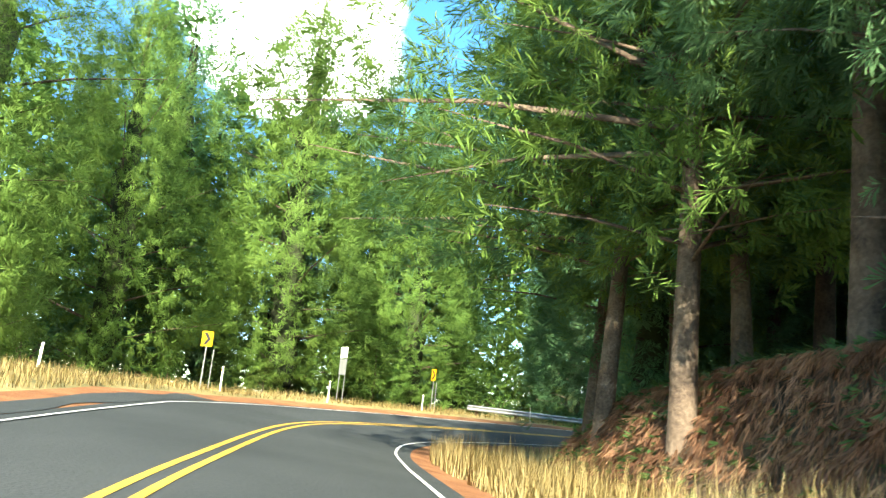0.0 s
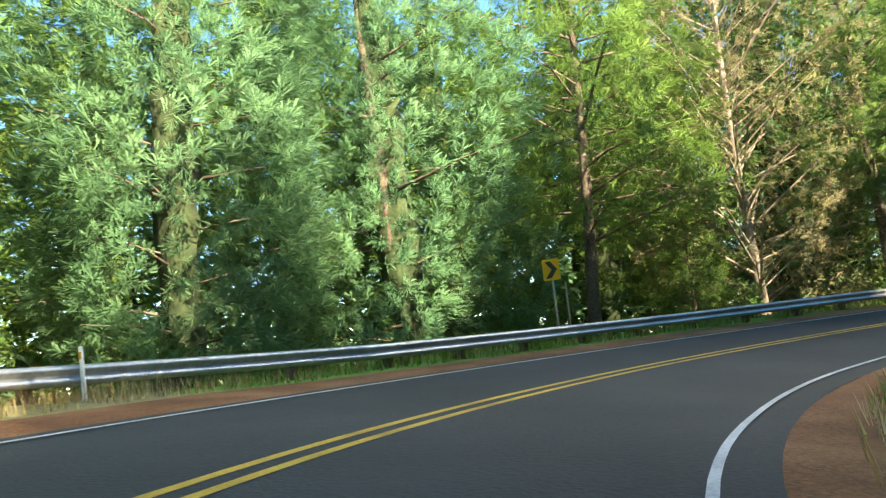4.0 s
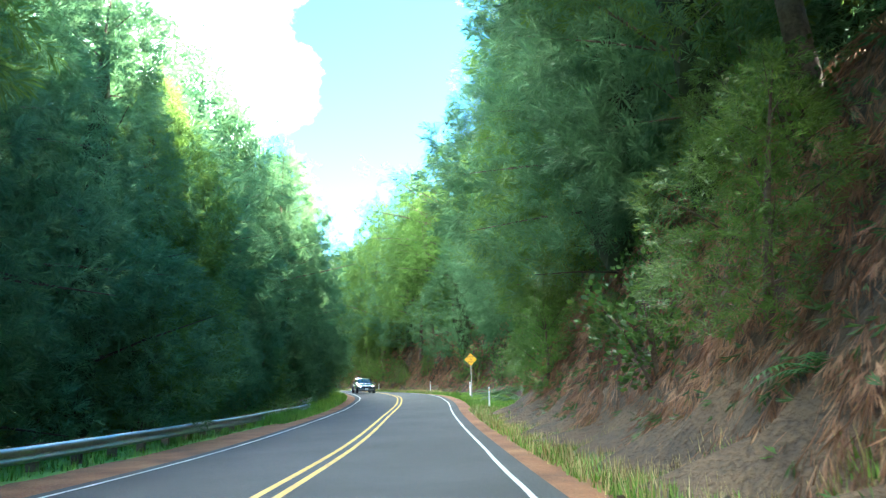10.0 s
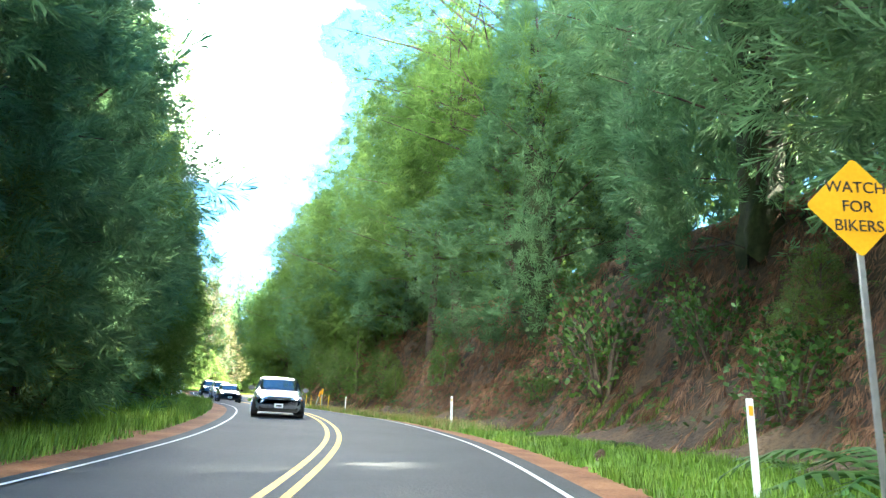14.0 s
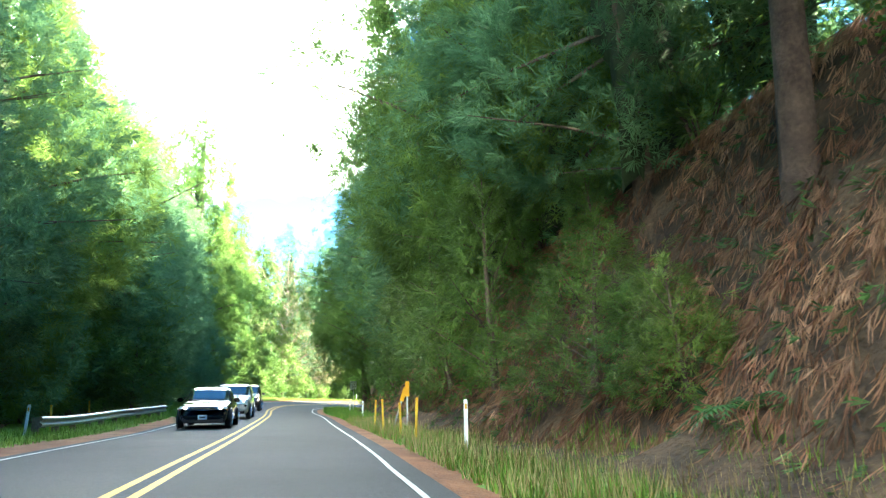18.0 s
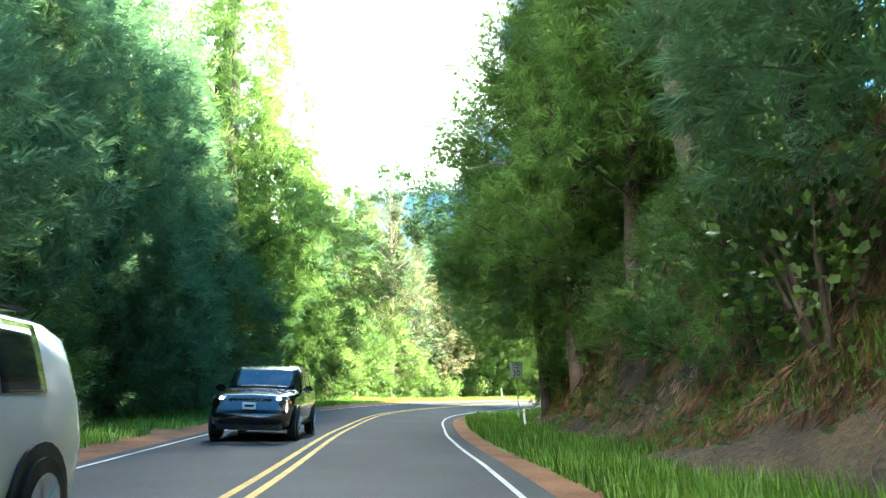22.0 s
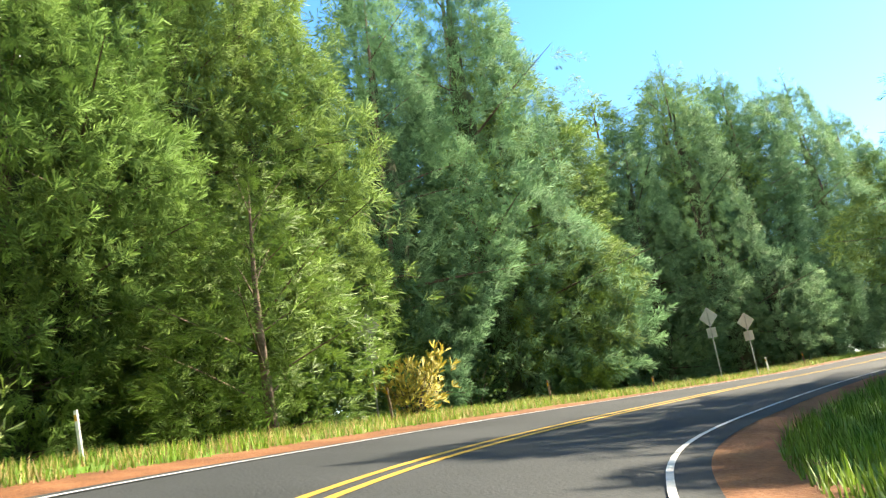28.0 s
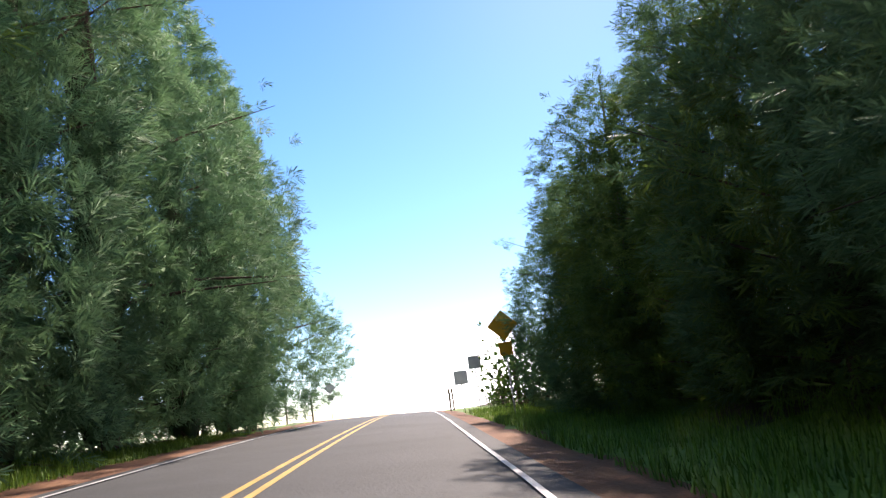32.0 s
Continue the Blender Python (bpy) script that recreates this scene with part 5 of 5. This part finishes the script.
CAR_BLACK = paint("black_car_paint", (0.012, 0.012, 0.014))
CAR_SILVER = paint("silver_car_paint", (0.42, 0.43, 0.45), 0.6)
CAR_WHITE = paint("white_car_paint", (0.72, 0.73, 0.74), 0.0)
GLASS = material("dark_car_glass", ((0.012, 0.016, 0.018), (0.02, 0.024, 0.026), (0.03, 0.034, 0.036)), 0.04, 1, 8, spec=0.9)
RUBBER = material("tyre_rubber", ((0.012, 0.012, 0.012), (0.02, 0.02, 0.02), (0.032, 0.032, 0.032)), 0.85, 6, 8, 0.3)
CHROME = material("chrome", ((0.5, 0.5, 0.52), (0.6, 0.6, 0.62), (0.66, 0.66, 0.68)), 0.15, 3, 8, metal=1.0)
PLASTIC = material("black_plastic", ((0.015, 0.015, 0.016), (0.024, 0.024, 0.025), (0.035, 0.035, 0.036)), 0.6, 8, 8, 0.2)
LENS = material("lamp_lens", ((0.5, 0.5, 0.5), (0.6, 0.6, 0.6), (0.7, 0.7, 0.7)), 0.1, 8, 8, spec=0.8)
AMBER = material("amber_lens", ((0.5, 0.16, 0.01), (0.6, 0.2, 0.015), (0.65, 0.24, 0.02)), 0.2, 8, 8, spec=0.8)
BULB = material("lit_headlamp", ((0.9, 0.9, 0.85), (0.95, 0.95, 0.9), (1, 1, 0.95)), 0.3, 8, 8)
BULB.node_tree.nodes["Principled BSDF"].inputs["Emission Color"].default_value = (1, 0.93, 0.8, 1)
BULB.node_tree.nodes["Principled BSDF"].inputs["Emission Strength"].default_value = 3.0


def car(name, label, coat, length, width, height, belt, hood, suv, grille, trim):
    """A parked-looking car whose nose points along +y: a lofted shell, glass set into it, lamps, grille, mirrors and wheels."""
    ob = tagged(new(name), label, "car", "oncoming cars")
    L, W, H = length / 2, width / 2, height
    low = 0.24 if suv else 0.18
    # stations from tail to nose: y, roof or lid height, belt height, half width, glasshouse share
    if suv:
        st = ((-1.0, 0.62, 0.60, 0.80, 0), (-0.97, belt + 0.02, belt, 0.90, 0), (-0.90, H * 0.93, belt + 0.02, 0.95, 1), (-0.74, H * 0.985, belt + 0.01, 0.98, 1), (-0.3, H, belt, 1.0, 1), (0.02, H * 0.985, belt - 0.01, 1.0, 1), (0.16, H * 0.955, belt - 0.02, 1.0, 1),
              (0.40, hood + 0.03, belt - 0.05, 0.99, 1), (0.46, hood, hood - 0.06, 0.98, 0), (0.75, hood - 0.04, hood - 0.12, 0.96, 0), (0.93, hood - 0.11, hood - 0.2, 0.90, 0), (1.0, hood - 0.26, hood - 0.34, 0.76, 0))
    else:
        st = ((-1.0, 0.62, 0.58, 0.80, 0), (-0.97, belt + 0.05, belt - 0.02, 0.90, 0), (-0.72, belt + 0.09, belt, 0.95, 0), (-0.62, belt + 0.13, belt + 0.02, 0.97, 1), (-0.34, H * 0.975, belt + 0.01, 0.98, 1), (-0.12, H, belt, 1.0, 1), (0.06, H * 0.985, belt - 0.01, 1.0, 1),
              (0.40, hood + 0.04, belt - 0.05, 0.99, 1), (0.47, hood, hood - 0.05, 0.98, 0), (0.75, hood - 0.06, hood - 0.12, 0.95, 0), (0.93, hood - 0.15, hood - 0.22, 0.88, 0), (1.0, hood - 0.28, hood - 0.35, 0.74, 0))

    ys = np.array([s[0] for s in st]) * L
    cols = [np.array([s[k] for s in st]) for k in range(1, 5)]

    def outline(y):
        top, bel, wid, cab = (np.interp(y, ys, c) for c in cols)
        w = W * wid
        lift = low + 0.16 * max(0, abs(y) / L - 0.86) / 0.14
        inset = 0.80 - 0.05 * (not suv)
        roof_w = w * (inset * cab + 0.86 * (1 - cab))
        return [(0.0, lift), (w * 0.82, lift), (w * 0.97, lift + 0.10), (w, lift + 0.30), (w * 0.995, bel * 0.78), (w * 0.965, bel), (roof_w + (w * 0.965 - roof_w) * 0.5, bel + (top - bel) * 0.52), (roof_w, bel + (top - bel) * 0.90), (roof_w * 0.86, top - 0.01), (0.0, top + 0.012)]

    fine = np.unique(np.r_[ys, np.linspace(-L, L, 34)])
    rows = [outline(y) for y in fine]
    k = len(rows[0])
    bm = bmesh.new()
    grid = []
    for y, r in zip(fine, rows):
        right = [bm.verts.new((x, y, z)) for x, z in r]
        left = [bm.verts.new((-x, y, z)) for x, z in r[1:-1]]
        grid.append(right + left[::-1])
    n = len(grid[0])
    for a, b in zip(grid, grid[1:]):
        for i in range(n):
            bm.faces.new((a[i], a[(i + 1) % n], b[(i + 1) % n], b[i]))
    bm.faces.new(grid[0])
    bm.faces.new(grid[-1][::-1])
    bmesh.ops.recalc_face_normals(bm, faces=bm.faces)
    part("body", bm_mesh("body", bm, coat, True), ob)

    def sheet(nm, y0, y1, i0, i1, side, mat, push=0.008, skew=0.0):
        """A panel that follows the shell between two stations and two heights of its outline."""
        bm = bmesh.new()
        uu, vv = np.linspace(0, 1, 7), np.linspace(0, 1, 5)
        pts = []
        for u in uu:
            row = []
            for v in vv:
                y = y0 + (y1 - y0) * u - skew * v
                r = np.array(outline(y))
                t = i0 + (i1 - i0) * v
                x, z = np.interp(t, np.arange(k), r[:, 0]), np.interp(t, np.arange(k), r[:, 1])
                row.append(bm.verts.new((side * (x + push), y, z + push * 0.5)))
            pts.append(row)
        for a, b in zip(pts, pts[1:]):
            for c in range(len(vv) - 1):
                bm.faces.new((a[c], a[c + 1], b[c + 1], b[c]))
        bmesh.ops.recalc_face_normals(bm, faces=bm.faces)
        bmesh.ops.solidify(bm, geom=bm.faces[:], thickness=0.004)
        return part(nm, bm_mesh(nm, bm, mat, True), ob)

    for side in (-1, 1):
        spans = ((0.30, 0.02), (-0.02, -0.34), (-0.38, -0.66)) if suv else ((0.30, 0.0), (-0.04, -0.36))
        for a, b in spans:
            sheet("side_window", a * L, b * L, 5.15, 6.95, side, GLASS, skew=0.10 * L if a > 0.2 else 0.0)

    def across(nm, y0, y1, mat, wide=0.88, push=0.012):
        """Glass from side to side over the shell's slope."""
        bm = bmesh.new()
        pts = []
        for u in np.linspace(0, 1, 6):
            y = y0 + (y1 - y0) * u
            r = np.array(outline(y))
            half, top = r[7, 0] * wide + 0.03, r[9, 1]
            edge = r[8, 1]
            pts.append([bm.verts.new((half * c, y + push * (1 if y0 > 0 else -1), top - (top - edge) * abs(c) ** 2.5 + push)) for c in np.linspace(-1, 1, 9)])
        for a, b in zip(pts, pts[1:]):
            for c in range(8):
                bm.faces.new((a[c], a[c + 1], b[c + 1], b[c]))
        bmesh.ops.recalc_face_normals(bm, faces=bm.faces)
        bmesh.ops.solidify(bm, geom=bm.faces[:], thickness=0.004)
        part(nm, bm_mesh(nm, bm, mat, True), ob)

    across("windshield", (0.385 if suv else 0.385) * L, (0.17 if suv else 0.08) * L, GLASS, 0.97)
    across("rear_window", (-0.955 if suv else -0.61) * L, (-0.905 if suv else -0.37) * L, GLASS, 0.95)
    # front end
    nose = L * 0.985
    bm = bmesh.new()
    box(bm, W * 1.5, 0.10, 0.20, Matrix.Translation((0, L * 0.955, low + 0.11)), 0.03)
    part("lower_bumper", bm_mesh("lower_bumper", bm, PLASTIC), ob, "black lower bumper")
    gw, gz, gh = grille
    bm = bmesh.new()
    box(bm, gw, 0.06, gh, Matrix.Translation((0, nose - 0.02, gz)), 0.02)
    g = part("grille", bm_mesh("grille", bm, PLASTIC), ob, "dark grille")
    if trim == "slots":
        for x in np.linspace(-gw / 2 + 0.07, gw / 2 - 0.07, 7):
            bm = bmesh.new()
            box(bm, 0.075, 0.03, gh * 0.8, Matrix.Translation((x, nose + 0.015, gz)), 0.008)
            part("slot_frame", bm_mesh("slot_frame", bm, CHROME), g, "chrome slot frame")
    else:
        for z in np.linspace(gz - gh / 2 + 0.04, gz + gh / 2 - 0.04, 4):
            bm = bmesh.new()
            box(bm, gw * (0.96 - 0.4 * max(0, gz - z)), 0.03, 0.022, Matrix.Translation((0, nose + 0.015, z)), 0.006)
            part("grille_bar", bm_mesh("grille_bar", bm, CHROME), g, "chrome bar")
    bm = bmesh.new()
    box(bm, 0.31, 0.015, 0.155, Matrix.Translation((0, nose + 0.04, gz - gh * 0.5)), 0.004)
    pl = part("number_plate", bm_mesh("number_plate", bm, SIGN_WHITE), ob, "white plate")
    part("plate_marks", bars("plate_marks", ((0, gz - gh * 0.5, 0.2, 0.05),), BLACK, nose + 0.05), pl, "dark unreadable bar")
    for side in (-1, 1):
        lamp_z = hood - 0.2
        bm = bmesh.new()
        box(bm, 0.34, 0.16, 0.13, pose(side * W * 0.70, L * 0.92, lamp_z, 0, 0, -side * 24), 0.03)
        lamp = part("headlight", bm_mesh("headlight", bm, LENS), ob, "clear headlight")
        bm = bmesh.new()
        rod(bm, 0.045, 0.03, pose(side * W * 0.66, L * 0.935 + 0.06, lamp_z, -90, 0, -side * 10), 14)
        part("bulb", bm_mesh("bulb", bm, BULB), lamp, "lit lamp")
        bm = bmesh.new()
        box(bm, 0.13, 0.05, 0.06, pose(side * W * 0.86, L * 0.90, lamp_z - 0.05, 0, 0, -side * 45), 0.012)
        part("indicator", bm_mesh("indicator", bm, AMBER), lamp, "amber indicator")
        bm = bmesh.new()
        box(bm, 0.2, 0.05, 0.12, pose(side * W * 0.72, L * 0.955, low + 0.3, 0, 0, -side * 14), 0.03)
        part("fog_lamp", bm_mesh("fog_lamp", bm, PLASTIC), ob, "dark fog lamp recess")
        bm = bmesh.new()
        box(bm, 0.24, 0.12, 0.16, Matrix.Translation((side * (W + 0.10), L * 0.27, belt + 0.06)), 0.045)
        part("mirror", bm_mesh("mirror", bm, coat), ob)
        bm = bmesh.new()
        box(bm, 0.03, length * 0.46, 0.09, Matrix.Translation((side * W * 0.975, -0.02 * L, low + 0.12)), 0.015)
        part("sill", bm_mesh("sill", bm, PLASTIC), ob, "black sill")
        bm = bmesh.new()
        box(bm, 0.3, 0.06, 0.2, Matrix.Translation((side * W * 0.68, -L * 0.975, belt - 0.12)), 0.03)
        part("tail_light", bm_mesh("tail_light", bm, AMBER), ob, "red-amber tail light")
        for y in (0.26 * L, -0.12 * L):
            bm = bmesh.new()
            box(bm, 0.025, 0.16, 0.03, Matrix.Translation((side * W * 0.99, y - 0.22, belt - 0.12)), 0.008)
            part("door_handle", bm_mesh("door_handle", bm, coat), ob)
        if suv:
            bm = bmesh.new()
            box(bm, 0.04, length * 0.42, 0.035, Matrix.Translation((side * W * 0.68, -0.27 * L, H + 0.025)), 0.012)
            part("roof_rail", bm_mesh("roof_rail", bm, PLASTIC), ob, "black roof rail")
        for y in (0.64 * L, -0.60 * L):
            r = 0.36 if suv else 0.32
            arch = bmesh.new()
            rod(arch, r + 0.06, 0.03, pose(side * (W * 0.985), y, r + 0.01, 0, 90 * side, 0), 24)
            part("wheel_arch", bm_mesh("wheel_arch", arch, PLASTIC), ob, "dark wheel arch")
            bm = bmesh.new()
            m = pose(side * (W - 0.19), y, r, 0, 90 * side, 0)
            rod(bm, r, 0.23, m, 28)
            bmesh.ops.bevel(bm, geom=[e for e in bm.edges if len(e.link_faces) == 2 and any(len(f.verts) > 4 for f in e.link_faces)], offset=0.035, segments=2, affect="EDGES")
            wheel = part("wheel", bm_mesh("wheel", bm, RUBBER), ob, "black tyre")
            bm = bmesh.new()
            rod(bm, r * 0.62, 0.02, m @ Matrix.Translation((0, 0, 0.222)), 20)
            for q in range(5):
                box(bm, r * 0.16, r * 0.56, 0.03, m @ pose(0, 0, 0.24, 0, 0, q * 72) @ Matrix.Translation((0, r * 0.3, 0)), 0.006)
            part("rim", bm_mesh("rim", bm, CHROME), wheel, "alloy rim")
    return ob


def on_lane(ob, s, d=-1.55):
    p = on_road(s, d, 0.012)
    tilt = math.degrees(math.atan(np.interp(s, LS, TILT)))
    climb = math.degrees(math.atan2(np.interp(s + 2, LS, LINE[:, 2]) - np.interp(s - 2, LS, LINE[:, 2]), 4.0))
    ob.matrix_basis = pose(p[0], p[1], p[2], 0, 0, heading(s) + 180) @ pose(0, 0, 0, -climb, -tilt, 0)
    return ob


on_lane(car("sedan", "black four-door sedan with a chrome grille and lit headlights", CAR_BLACK, 4.55, 1.80, 1.44, 0.92, 0.90, False, (0.85, 0.56, 0.34), "bars"), 259.0)
on_lane(car("suv", "white compact sport utility vehicle with a barred grille", CAR_WHITE, 4.5, 1.84, 1.68, 1.06, 1.06, True, (0.92, 0.82, 0.20), "bars"), 269.5)
on_lane(car("suv", "black sport utility vehicle with a seven-slot grille and lit headlights", CAR_BLACK, 4.8, 1.92, 1.76, 1.10, 1.12, True, (0.95, 0.86, 0.16), "slots"), 285.5)
on_lane(car("sedan", "silver grey four-door sedan driving down the road", CAR_SILVER, 4.7, 1.82, 1.46, 0.94, 0.90, False, (0.85, 0.56, 0.30), "bars"), 222.3)
